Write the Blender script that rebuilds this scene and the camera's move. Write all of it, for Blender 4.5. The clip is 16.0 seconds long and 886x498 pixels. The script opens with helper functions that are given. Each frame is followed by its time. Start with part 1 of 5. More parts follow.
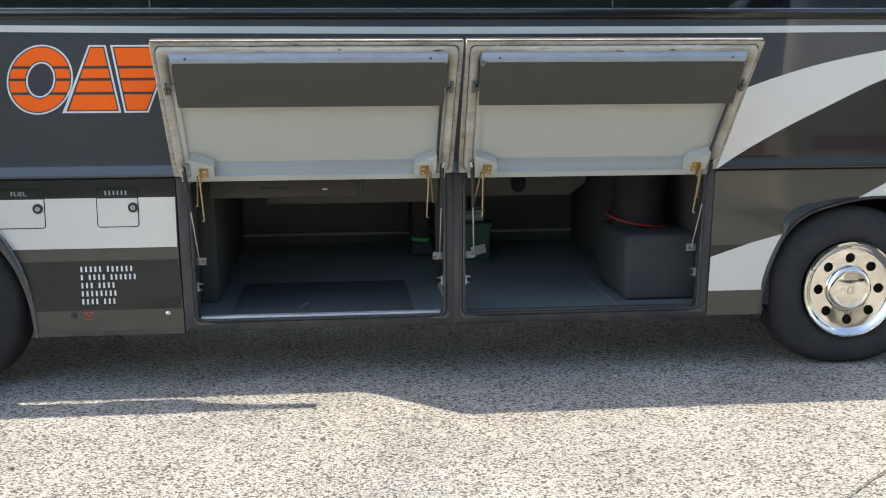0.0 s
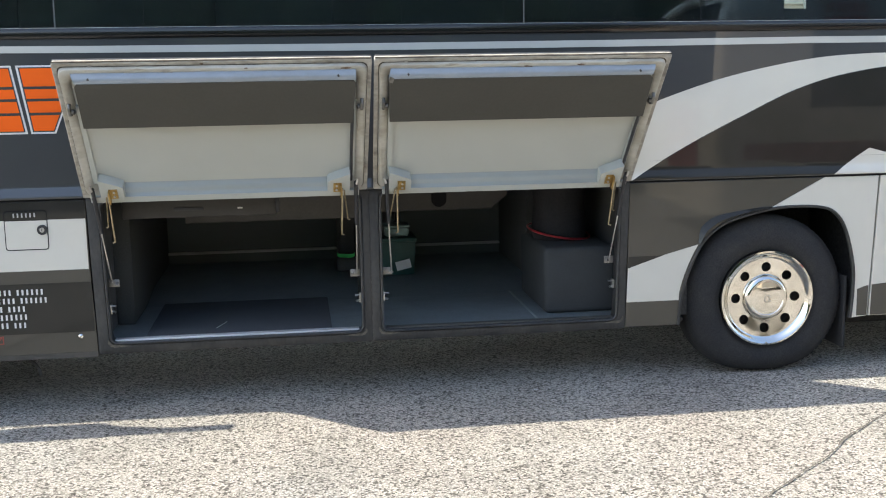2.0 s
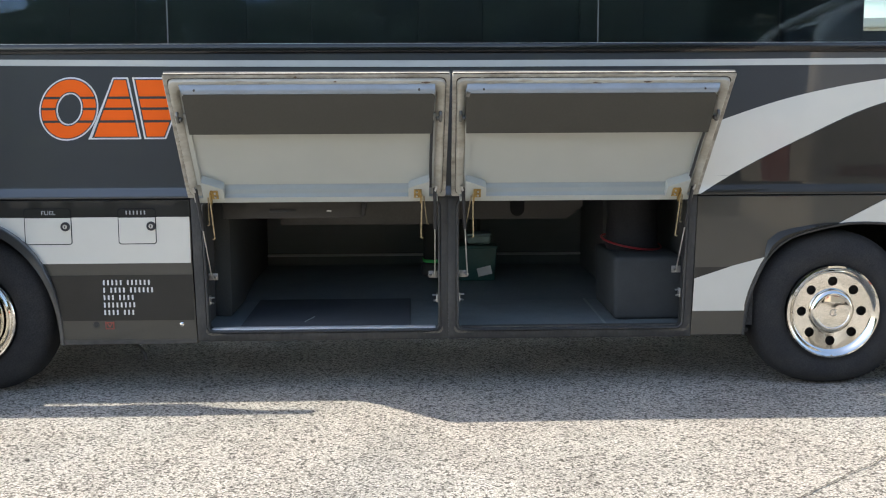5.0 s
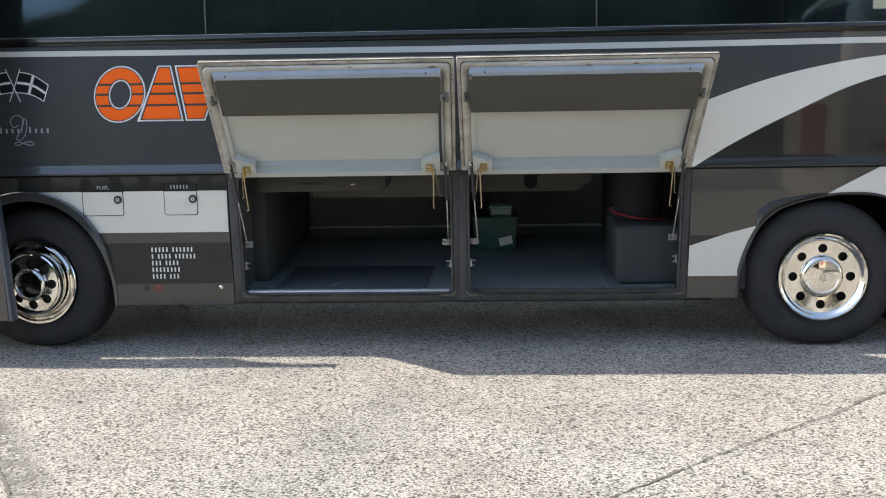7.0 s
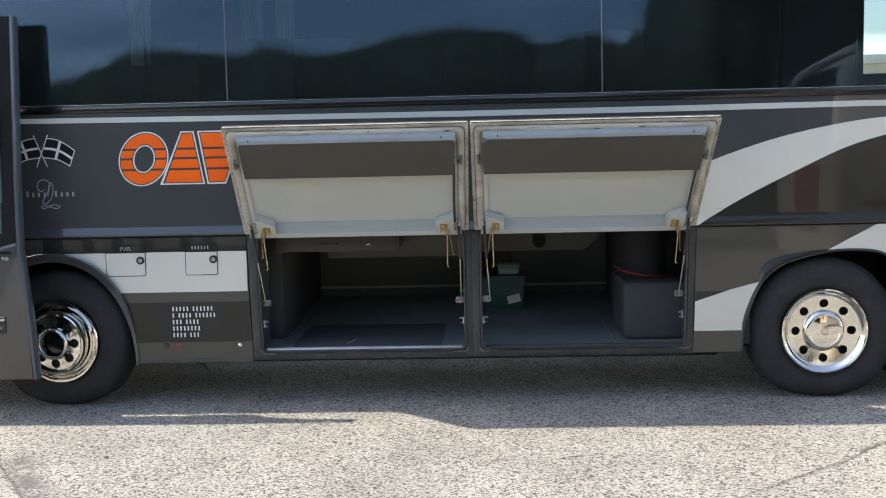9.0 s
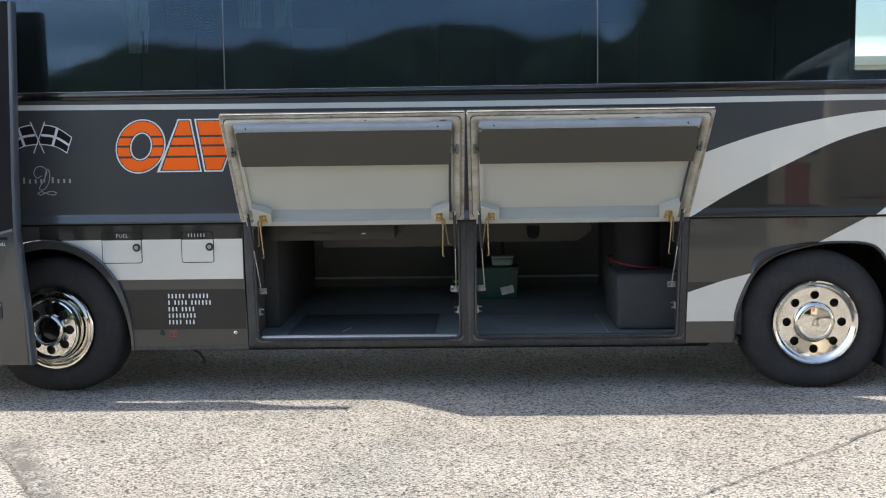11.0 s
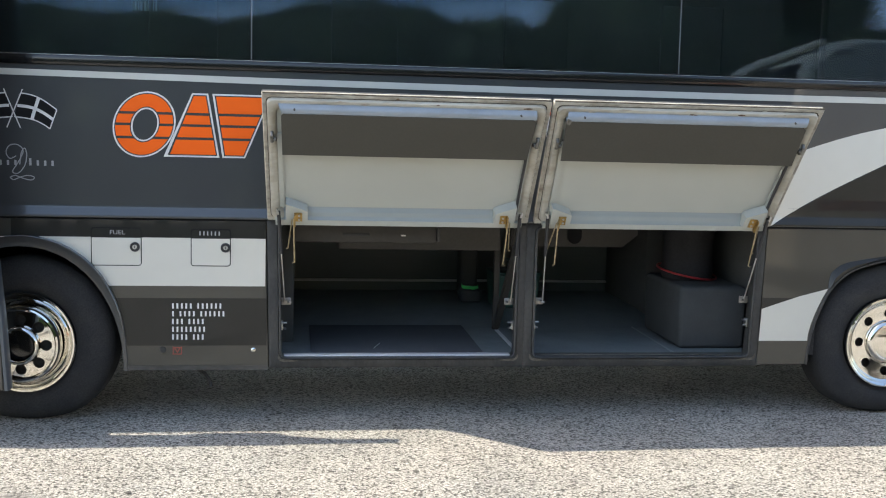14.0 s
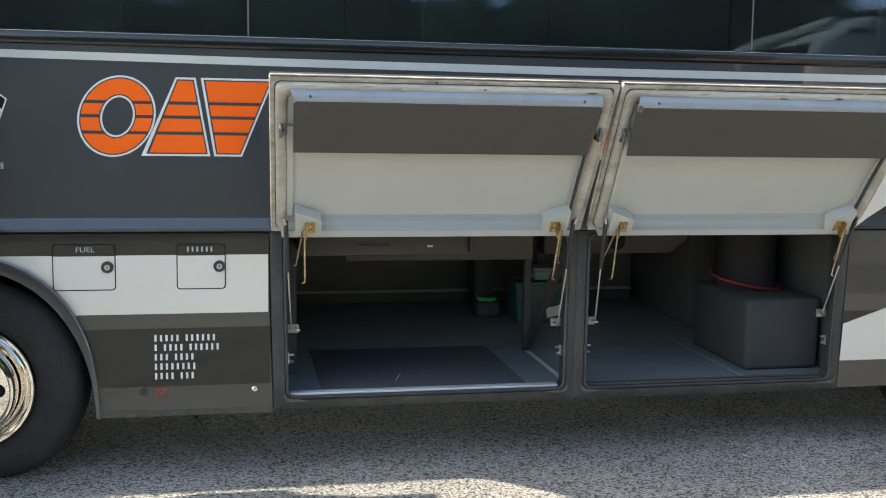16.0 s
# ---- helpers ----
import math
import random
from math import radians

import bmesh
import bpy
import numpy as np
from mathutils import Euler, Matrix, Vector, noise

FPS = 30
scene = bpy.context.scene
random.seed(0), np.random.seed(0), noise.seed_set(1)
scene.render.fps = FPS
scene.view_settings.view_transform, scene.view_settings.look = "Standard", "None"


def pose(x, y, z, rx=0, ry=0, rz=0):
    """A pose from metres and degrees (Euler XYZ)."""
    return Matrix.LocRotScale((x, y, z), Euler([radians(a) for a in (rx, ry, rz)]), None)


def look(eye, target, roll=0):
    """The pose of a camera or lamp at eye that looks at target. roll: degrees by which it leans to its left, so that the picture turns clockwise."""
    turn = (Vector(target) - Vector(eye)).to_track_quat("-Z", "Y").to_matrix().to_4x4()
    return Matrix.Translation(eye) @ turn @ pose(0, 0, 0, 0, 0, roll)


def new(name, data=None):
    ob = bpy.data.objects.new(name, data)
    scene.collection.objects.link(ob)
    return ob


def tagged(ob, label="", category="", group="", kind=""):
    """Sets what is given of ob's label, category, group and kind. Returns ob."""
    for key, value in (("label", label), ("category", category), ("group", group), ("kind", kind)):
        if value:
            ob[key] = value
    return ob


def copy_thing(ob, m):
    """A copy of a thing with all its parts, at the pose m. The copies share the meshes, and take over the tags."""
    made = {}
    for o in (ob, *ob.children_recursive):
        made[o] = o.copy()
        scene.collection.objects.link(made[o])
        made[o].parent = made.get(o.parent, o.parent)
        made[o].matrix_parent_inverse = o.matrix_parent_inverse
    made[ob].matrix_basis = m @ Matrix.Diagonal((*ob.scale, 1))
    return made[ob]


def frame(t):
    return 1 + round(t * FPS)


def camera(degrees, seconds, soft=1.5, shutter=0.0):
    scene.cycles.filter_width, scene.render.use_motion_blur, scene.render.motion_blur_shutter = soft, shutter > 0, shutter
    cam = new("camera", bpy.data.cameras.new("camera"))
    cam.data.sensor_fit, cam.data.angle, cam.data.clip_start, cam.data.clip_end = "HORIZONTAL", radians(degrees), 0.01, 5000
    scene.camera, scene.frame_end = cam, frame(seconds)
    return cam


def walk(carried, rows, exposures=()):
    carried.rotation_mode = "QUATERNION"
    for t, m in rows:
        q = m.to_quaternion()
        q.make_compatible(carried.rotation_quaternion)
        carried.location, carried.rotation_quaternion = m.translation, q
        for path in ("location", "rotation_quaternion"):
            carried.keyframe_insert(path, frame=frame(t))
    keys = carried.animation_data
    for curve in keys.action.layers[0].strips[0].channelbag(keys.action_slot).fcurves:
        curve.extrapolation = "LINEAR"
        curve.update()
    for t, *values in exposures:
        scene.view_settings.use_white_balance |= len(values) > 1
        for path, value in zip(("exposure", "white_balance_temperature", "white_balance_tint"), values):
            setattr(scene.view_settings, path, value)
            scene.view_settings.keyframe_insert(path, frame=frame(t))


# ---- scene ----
cam = camera(45.0, 16.0, soft=1.1)
PATH = [
    (0, (-0.579, -6.23, 1.845), (-0.392, -4.266, 1.514), -0.3),
    (0.5, (-0.611, -6.177, 1.818), (-0.373, -4.218, 1.492), -1.1),
    (1, (-0.419, -6.056, 1.833), (-0.159, -4.105, 1.477), -1.1),
    (1.5, (-0.356, -6.202, 1.888), (-0.093, -4.248, 1.554), -1.1),
    (2, (-0.327, -6.235, 1.877), (-0.064, -4.277, 1.563), -1.0),
    (2.5, (-0.287, -6.203, 1.865), (-0.089, -4.237, 1.552), -1.0),
    (3, (-0.295, -6.193, 1.875), (-0.149, -4.225, 1.554), -0.7),
    (3.5, (-0.264, -6.209, 1.864), (-0.167, -4.235, 1.555), -0.5),
    (3.7, (-0.274, -6.202, 1.859), (-0.186, -4.225, 1.568), -0.4),
    (5.8, (0.266, -7.002, 1.83), (0.2525, -5.022, 1.556), -0.2),
    (6, (0.458, -7.039, 1.824), (0.4115, -5.06, 1.539), -0.2),
    (6.5, (0.601, -7.144, 1.804), (0.521, -5.159, 1.577), -0.5),
    (7, (0.332, -7.298, 1.867), (0.232, -5.325, 1.553), -1.0),
    (7.5, (0.267, -7.447, 1.886), (0.152, -5.471, 1.598), -1.4),
    (8, (0.258, -7.508, 1.86), (0.145, -5.523, 1.634), -1.5),
    (8.2, (0.215, -7.516, 1.861), (0.118, -5.528, 1.662), -1.5),
    (10.3, (0.174, -7.602, 1.817), (0.106, -5.612, 1.623), -1.0),
    (10.5, (0.177, -7.609, 1.806), (0.115, -5.62, 1.606), -0.8),
    (11, (0.138, -7.603, 1.794), (0.078, -5.614, 1.597), -0.8),
    (11.5, (0.12, -7.629, 1.796), (0.047, -5.649, 1.525), -0.4),
    (12, (-0.082, -7.562, 1.794), (-0.149, -5.579, 1.54), -0.1),
    (12.5, (-0.218, -7.278, 1.716), (-0.272, -5.298, 1.438), -0.2),
    (13, (-0.496, -7.055, 1.76), (-0.502, -5.073, 1.494), 0.3),
    (13.5, (-1.056, -6.836, 1.848), (-0.93, -4.852, 1.63), 0.6),
    (14, (-1.351, -6.51, 1.832), (-1.078, -4.542, 1.605), 1.5),
    (14.5, (-1.115, -6.184, 1.805), (-0.805, -4.226, 1.54), 1.2),
    (15, (-1.393, -5.851, 1.772), (-1.076, -3.892, 1.527), 1.0),
    (15.5, (-1.798, -5.542, 1.805), (-1.434, -3.591, 1.563), 0.9),
    (16, (-1.731, -5.334, 1.834), (-1.335, -3.39, 1.585), 1.0),
]
walk(cam, [(t, look(eye, target, roll)) for t, eye, target, roll in PATH],
     exposures=[(0, 1.53, 6620, 9), (0.5, 1.49, 6620, 9), (1, 1.53, 6620, 9), (2, 1.56, 6620, 9), (3.5, 1.57, 6620, 9), (6.5, 1.33, 6560, 10), (11, 1.34, 6560, 10), (12.5, 1.36, 6560, 10), (14, 1.54, 6620, 8), (14.5, 1.58, 6680, 7), (15, 1.74, 6760, 7), (15.5, 1.64, 6760, 7), (16, 1.6, 6760, 7)])

# ---- light ----
SUN = Vector((-0.81, 0.068, 1.0)).normalized()      # towards the sun, from ahead of the coach
sun = new("sun", bpy.data.lights.new("sun", "SUN"))
sun.data.energy, sun.data.angle, sun.data.color = 3.1, radians(0.53), (1.0, 0.928, 0.81)
sun.matrix_world = look(SUN * 60, (0, 0, 0))
world = bpy.data.worlds.new("sky")
scene.world = world
world.use_nodes = True
wn = world.node_tree
sky = wn.nodes.new("ShaderNodeTexSky")
sky.sky_type, sky.sun_disc = "NISHITA", False
sky.sun_elevation, sky.sun_rotation = math.asin(SUN.z), math.atan2(SUN.x, SUN.y)
sky.air_density, sky.dust_density, sky.ozone_density, sky.altitude = 1.0, 1.7, 0.65, 50
wn.nodes["Background"].inputs["Strength"].default_value = 0.15
# thin fair-weather clouds low over the horizon, all round
way = wn.nodes.new("ShaderNodeTexCoord")
squash = wn.nodes.new("ShaderNodeMapping")
squash.inputs["Scale"].default_value = (2.2, 2.2, 11.0)
wn.links.new(way.outputs["Generated"], squash.inputs["Vector"])
puffs = wn.nodes.new("ShaderNodeTexNoise")
puffs.inputs["Scale"].default_value, puffs.inputs["Detail"].default_value, puffs.inputs["Roughness"].default_value = 1.3, 7.0, 0.55
wn.links.new(squash.outputs["Vector"], puffs.inputs["Vector"])
cover = wn.nodes.new("ShaderNodeMapRange")
cover.inputs["From Min"].default_value, cover.inputs["From Max"].default_value, cover.inputs["To Max"].default_value = 0.44, 0.62, 0.9
wn.links.new(puffs.outputs["Fac"], cover.inputs["Value"])
split = wn.nodes.new("ShaderNodeSeparateXYZ")
wn.links.new(way.outputs["Generated"], split.inputs["Vector"])
low = wn.nodes.new("ShaderNodeMapRange")
low.inputs["From Min"].default_value, low.inputs["From Max"].default_value = 0.27, 0.10
wn.links.new(split.outputs["Z"], low.inputs["Value"])
mask = wn.nodes.new("ShaderNodeMath")
mask.operation = "MULTIPLY"
wn.links.new(cover.outputs["Result"], mask.inputs[0])
wn.links.new(low.outputs["Result"], mask.inputs[1])
pale = wn.nodes.new("ShaderNodeHueSaturation")
pale.inputs["Saturation"].default_value, pale.inputs["Value"].default_value = 0.2, 2.3
wn.links.new(sky.outputs["Color"], pale.inputs["Color"])
both = wn.nodes.new("ShaderNodeMix")
both.data_type = "RGBA"
wn.links.new(mask.outputs[0], both.inputs[0])
wn.links.new(sky.outputs["Color"], both.inputs[6])
wn.links.new(pale.outputs["Color"], both.inputs[7])
wn.links.new(both.outputs[2], wn.nodes["Background"].inputs["Color"])


# ---- materials ----
def material(name, base, rough=0.5, metal=0.0, second=None, scale=6.0, amount=0.5, grain=None, grain_amount=0.0, bump=0.0, bump_scale=80.0,
             coat=0.0, ior=1.5, rough_var=0.0, stretch=(1, 1, 1), detail=6.0, spec=0.5):
    """A surface with variation at two scales: broad stains towards the second colour, fine grain in value, and relief."""
    m = bpy.data.materials.new(name)
    m.use_nodes = True
    nt = m.node_tree
    n, link = nt.nodes, nt.links.new
    b = n["Principled BSDF"]
    b.inputs["Roughness"].default_value, b.inputs["Metallic"].default_value = rough, metal
    b.inputs["IOR"].default_value, b.inputs["Coat Weight"].default_value = ior, coat
    b.inputs["Coat Roughness"].default_value = 0.03
    b.inputs["Specular IOR Level"].default_value = spec
    tc = n.new("ShaderNodeTexCoord")
    mp = n.new("ShaderNodeMapping")
    mp.inputs["Scale"].default_value = stretch
    link(tc.outputs["Object"], mp.inputs["Vector"])
    big = n.new("ShaderNodeTexNoise")
    big.inputs["Scale"].default_value, big.inputs["Detail"].default_value, big.inputs["Roughness"].default_value = scale, detail, 0.6
    link(mp.outputs["Vector"], big.inputs["Vector"])
    ramp = n.new("ShaderNodeMapRange")
    ramp.inputs["From Min"].default_value, ramp.inputs["From Max"].default_value = 0.42, 0.68
    ramp.inputs["To Max"].default_value = amount
    link(big.outputs["Fac"], ramp.inputs["Value"])
    mix = n.new("ShaderNodeMix")
    mix.data_type = "RGBA"
    mix.inputs[6].default_value = (*base, 1)
    mix.inputs[7].default_value = (*(second or [c * 0.8 for c in base]), 1)
    link(ramp.outputs["Result"], mix.inputs[0])
    colour = mix.outputs[2]
    if grain:
        fine = n.new("ShaderNodeTexNoise")
        fine.inputs["Scale"].default_value, fine.inputs["Detail"].default_value = grain, 3.0
        link(mp.outputs["Vector"], fine.inputs["Vector"])
        mul = n.new("ShaderNodeMapRange")
        mul.inputs["From Min"].default_value, mul.inputs["From Max"].default_value = 0.3, 0.7
        mul.inputs["To Min"].default_value, mul.inputs["To Max"].default_value = 1 - grain_amount, 1 + grain_amount
        link(fine.outputs["Fac"], mul.inputs["Value"])
        hsv = n.new("ShaderNodeHueSaturation")
        link(mul.outputs["Result"], hsv.inputs["Value"])
        link(colour, hsv.inputs["Color"])
        colour = hsv.outputs["Color"]
    link(colour, b.inputs["Base Color"])
    if rough_var:
        rr = n.new("ShaderNodeMapRange")
        rr.inputs["To Min"].default_value, rr.inputs["To Max"].default_value = max(rough - rough_var, 0), rough + rough_var
        link(big.outputs["Fac"], rr.inputs["Value"])
        link(rr.outputs["Result"], b.inputs["Roughness"])
    if bump:
        bn = n.new("ShaderNodeTexNoise")
        bn.inputs["Scale"].default_value, bn.inputs["Detail"].default_value = bump_scale, 4.0
        link(mp.outputs["Vector"], bn.inputs["Vector"])
        bp = n.new("ShaderNodeBump")
        bp.inputs["Strength"].default_value, bp.inputs["Distance"].default_value = min(bump * 100, 1.0), bump
        link(bn.outputs["Fac"], bp.inputs["Height"])
        link(bp.outputs["Normal"], b.inputs["Normal"])
        if coat:
            link(bp.outputs["Normal"], b.inputs["Coat Normal"])
    return m


def aggregate(name):
    """Pale exposed-aggregate surfacing: chips of many tones in a sandy binder, with broad stains."""
    m = bpy.data.materials.new(name)
    m.use_nodes = True
    n, link = m.node_tree.nodes, m.node_tree.links.new
    b = n["Principled BSDF"]
    b.inputs["Roughness"].default_value = 0.85
    tc = n.new("ShaderNodeTexCoord")

    def noise_at(scale, detail, rough=0.55):
        t = n.new("ShaderNodeTexNoise")
        t.inputs["Scale"].default_value, t.inputs["Detail"].default_value, t.inputs["Roughness"].default_value = scale, detail, rough
        link(tc.outputs["Object"], t.inputs["Vector"])
        return t

    warp = noise_at(30, 2)
    add = n.new("ShaderNodeVectorMath")
    add.operation = "MULTIPLY_ADD"
    add.inputs[1].default_value = (0.02, 0.02, 0.02)
    link(warp.outputs["Color"], add.inputs[0])
    link(tc.outputs["Object"], add.inputs[2])
    chips = n.new("ShaderNodeTexVoronoi")
    chips.inputs["Scale"].default_value = 84
    link(add.outputs[0], chips.inputs["Vector"])
    tone = n.new("ShaderNodeValToRGB")
    e = tone.color_ramp.elements
    e[0].position, e[0].color = 0.0, (0.07, 0.064, 0.056, 1)
    e[1].position, e[1].color = 1.0, (0.72, 0.684, 0.622, 1)
    for pos, col in ((0.17, (0.125, 0.118, 0.104, 1)), (0.28, (0.42, 0.394, 0.35, 1)), (0.42, (0.57, 0.539, 0.484, 1)), (0.8, (0.635, 0.60, 0.539, 1))):
        s = tone.color_ramp.elements.new(pos)
        s.color = col
    sep = n.new("ShaderNodeSeparateColor")
    link(chips.outputs["Color"], sep.inputs["Color"])
    link(sep.outputs["Red"], tone.inputs["Fac"])
    edge = n.new("ShaderNodeMapRange")
    edge.inputs["From Min"].default_value, edge.inputs["From Max"].default_value = 0.36, 0.62
    edge.inputs["To Min"].default_value, edge.inputs["To Max"].default_value = 0.0, 0.62
    link(chips.outputs["Distance"], edge.inputs["Value"])
    binder = n.new("ShaderNodeMix")
    binder.data_type = "RGBA"
    binder.inputs[7].default_value = (0.16, 0.147, 0.125, 1)
    link(edge.outputs["Result"], binder.inputs[0])
    link(tone.outputs["Color"], binder.inputs[6])
    stain = noise_at(1.1, 7, 0.65)
    sr = n.new("ShaderNodeMapRange")
    sr.inputs["From Min"].default_value, sr.inputs["From Max"].default_value = 0.3, 0.72
    sr.inputs["To Min"].default_value, sr.inputs["To Max"].default_value = 0.84, 1.33
    link(stain.outputs["Fac"], sr.inputs["Value"])
    hsv = n.new("ShaderNodeHueSaturation")
    link(sr.outputs["Result"], hsv.inputs["Value"])
    link(binder.outputs[2], hsv.inputs["Color"])
    # broad warm and cool patches
    tint = noise_at(0.75, 3, 0.5)
    hue = n.new("ShaderNodeValToRGB")
    h0, h1 = hue.color_ramp.elements
    h0.position, h0.color = 0.36, (0.98, 1.0, 1.005, 1)
    h1.position, h1.color = 0.64, (1.012, 0.992, 0.975, 1)
    mid = hue.color_ramp.elements.new(0.5)
    mid.color = (1.0, 1.0, 0.985, 1)
    link(tint.outputs["Fac"], hue.inputs["Fac"])
    tinted = n.new("ShaderNodeMix")
    tinted.data_type, tinted.blend_type = "RGBA", "MULTIPLY"
    tinted.inputs[0].default_value = 1.0
    link(hsv.outputs["Color"], tinted.inputs[6])
    link(hue.outputs["Color"], tinted.inputs[7])
    # oily grit gathered along one side of the long crack
    a, d = Vector((-3.55, -0.05, 0)), Vector((2.25, -3.7, 0)).normalized()
    off = n.new("ShaderNodeVectorMath")
    off.operation = "SUBTRACT"
    off.inputs[1].default_value = a
    link(tc.outputs["Object"], off.inputs[0])

    def along(axis, lo, hi, out0, out1):
        dot = n.new("ShaderNodeVectorMath")
        dot.operation = "DOT_PRODUCT"
        dot.inputs[1].default_value = axis
        link(off.outputs[0], dot.inputs[0])
        r = n.new("ShaderNodeMapRange")
        r.interpolation_type = "SMOOTHSTEP"
        for key, value in zip(("From Min", "From Max", "To Min", "To Max"), (lo, hi, out0, out1)):
            r.inputs[key].default_value = value
        link(dot.outputs["Value"], r.inputs["Value"])
        return r.outputs["Result"]

    across = Vector((-d.y, d.x, 0))
    speck = noise_at(5.5, 8, 0.7)
    sp = n.new("ShaderNodeMapRange")
    sp.inputs["From Min"].default_value, sp.inputs["From Max"].default_value = 0.4, 0.56
    link(speck.outputs["Fac"], sp.inputs["Value"])
    mask = sp.outputs["Result"]
    for factor in (along(across, -0.03, 0.05, 0, 1), along(across, 0.07, 0.27, 1, 0), along(d, 0.9, 1.7, 0, 1), along(d, 3.0, 4.2, 1, 0)):
        mul = n.new("ShaderNodeMath")
        mul.operation = "MULTIPLY"
        link(mask, mul.inputs[0])
        link(factor, mul.inputs[1])
        mask = mul.outputs[0]
    grime = n.new("ShaderNodeMix")
    grime.data_type = "RGBA"
    grime.inputs[7].default_value = (0.16, 0.15, 0.135, 1)
    part_of = n.new("ShaderNodeMath")
    part_of.operation = "MULTIPLY"
    part_of.inputs[1].default_value = 0.88
    link(mask, part_of.inputs[0])
    link(part_of.outputs[0], grime.inputs[0])
    link(tinted.outputs[2], grime.inputs[6])
    link(grime.outputs[2], b.inputs["Base Color"])
    grit = noise_at(300, 2)
    h = n.new("ShaderNodeMath")
    h.operation = "MULTIPLY_ADD"
    h.inputs[1].default_value = -1.2
    link(chips.outputs["Distance"], h.inputs[0])
    link(grit.outputs["Fac"], h.inputs[2])
    bp = n.new("ShaderNodeBump")
    bp.inputs["Strength"].default_value, bp.inputs["Distance"].default_value = 1.0, 0.012
    link(h.outputs[0], bp.inputs["Height"])
    link(bp.outputs["Normal"], b.inputs["Normal"])
    return m


M_GROUND = aggregate("exposed_aggregate")
M_CRACK = material("crack_dirt", (0.11, 0.10, 0.085), 0.95, second=(0.2, 0.18, 0.15), scale=20, grain=150, grain_amount=0.4, bump=0.004)
M_SLATE = material("slate_metallic_paint", (0.06, 0.064, 0.067), 0.32, 0.2, second=(0.067, 0.071, 0.073), scale=1.5, amount=0.6, grain=900, grain_amount=0.12, coat=1.0, spec=0.1, bump=0.0006, bump_scale=2.2)
M_SLATE.node_tree.nodes["Principled BSDF"].inputs["Coat IOR"].default_value = 1.55
M_TAUPE = material("taupe_metallic_paint", (0.077, 0.073, 0.060), 0.36, 0.2, second=(0.088, 0.082, 0.068), scale=2, amount=0.7, grain=900, grain_amount=0.1, coat=0.6, spec=0.05, bump=0.0006, bump_scale=2.4)
M_CHARCOAL = material("charcoal_paint", (0.025, 0.0248, 0.021), 0.4, 0.0, second=(0.034, 0.032, 0.028), scale=2, amount=0.7, grain=900, grain_amount=0.1, coat=0.55, spec=0.05, bump=0.0006, bump_scale=2.4)
M_DOOR = material("dark_taupe_door_paint", (0.086, 0.081, 0.072), 0.36, 0.2, second=(0.097, 0.091, 0.081), scale=2, amount=0.7, grain=900, grain_amount=0.1, coat=0.8, spec=0.05, bump=0.0006, bump_scale=2.4)
M_WORN = material("worn_dirty_paint", (0.12, 0.108, 0.082), 0.7, second=(0.05, 0.046, 0.04), scale=26, amount=0.9, grain=90, grain_amount=0.3)
M_DOOREDGE = material("blue_grey_anodised_edge", (0.1, 0.113, 0.13), 0.32, 0.35, second=(0.085, 0.095, 0.108), scale=2, amount=0.6, coat=0.4)
M_WHITE = material("white_vinyl", (0.63, 0.615, 0.54), 0.35, second=(0.59, 0.575, 0.50), scale=0.9, amount=0.5, grain=9, grain_amount=0.012, coat=0.5, bump=0.0005, bump_scale=2.4, detail=3.0)
M_STRIPE = material("pale_stripe_vinyl", (0.52, 0.525, 0.485), 0.3, second=(0.45, 0.452, 0.415), scale=3, amount=0.5, coat=0.5)
M_GAP = material("black_gap", (0.012, 0.012, 0.013), 0.7, second=(0.017, 0.017, 0.016), scale=10, spec=0.1)
M_GLOSSBLACK = material("gloss_black_trim", (0.007, 0.0075, 0.008), 0.2, second=(0.012, 0.012, 0.012), scale=3, coat=0.3, bump=0.0006, bump_scale=2.0)
M_GLASS = material("dark_tinted_glass", (0.010, 0.012, 0.012), 0.022, second=(0.013, 0.015, 0.015), scale=1.2, ior=1.62, bump=0.0004, bump_scale=1.1)
M_GLASS.node_tree.nodes["Principled BSDF"].inputs["Specular Tint"].default_value = (0.55, 0.8, 1.0, 1)      # the sky's blue, put into the reflection's colour
M_PANE = material("tinted_window_glass", (0.42, 0.50, 0.50), 0.004, second=(0.40, 0.48, 0.48), scale=1.2, ior=1.58)
M_PANE.node_tree.nodes["Principled BSDF"].inputs["Specular Tint"].default_value = (0.30, 0.46, 0.72, 1)      # tints mirrored light so the reflected sky turns a deeper blue
M_PANE.node_tree.nodes["Principled BSDF"].inputs["Transmission Weight"].default_value = 0.99
# opaque door glass; the teal reflection is put into its base colour
M_DOORGLASS = material("teal_reflection_glass", (0.07, 0.12, 0.13), 0.02, second=(0.08, 0.132, 0.14), scale=1.2, ior=1.8)
M_RUBBER = material("tyre_rubber", (0.031, 0.031, 0.032), 0.85, second=(0.046, 0.044, 0.041), spec=0.25, scale=7, amount=0.8, grain=120, grain_amount=0.25, bump=0.002, bump_scale=120, rough_var=0.12)
M_SEAL = material("weathered_seal", (0.026, 0.027, 0.027), 0.5, second=(0.056, 0.054, 0.048), scale=7, amount=0.8, grain=60, grain_amount=0.25, bump=0.001, bump_scale=90, rough_var=0.12, stretch=(1, 1, 0.5))
M_SILL = material("dusty_sill", (0.05, 0.048, 0.042), 0.55, second=(0.085, 0.078, 0.064), scale=6, amount=0.7, grain=60, grain_amount=0.25, bump=0.001, bump_scale=90, stretch=(0.4, 1, 1))
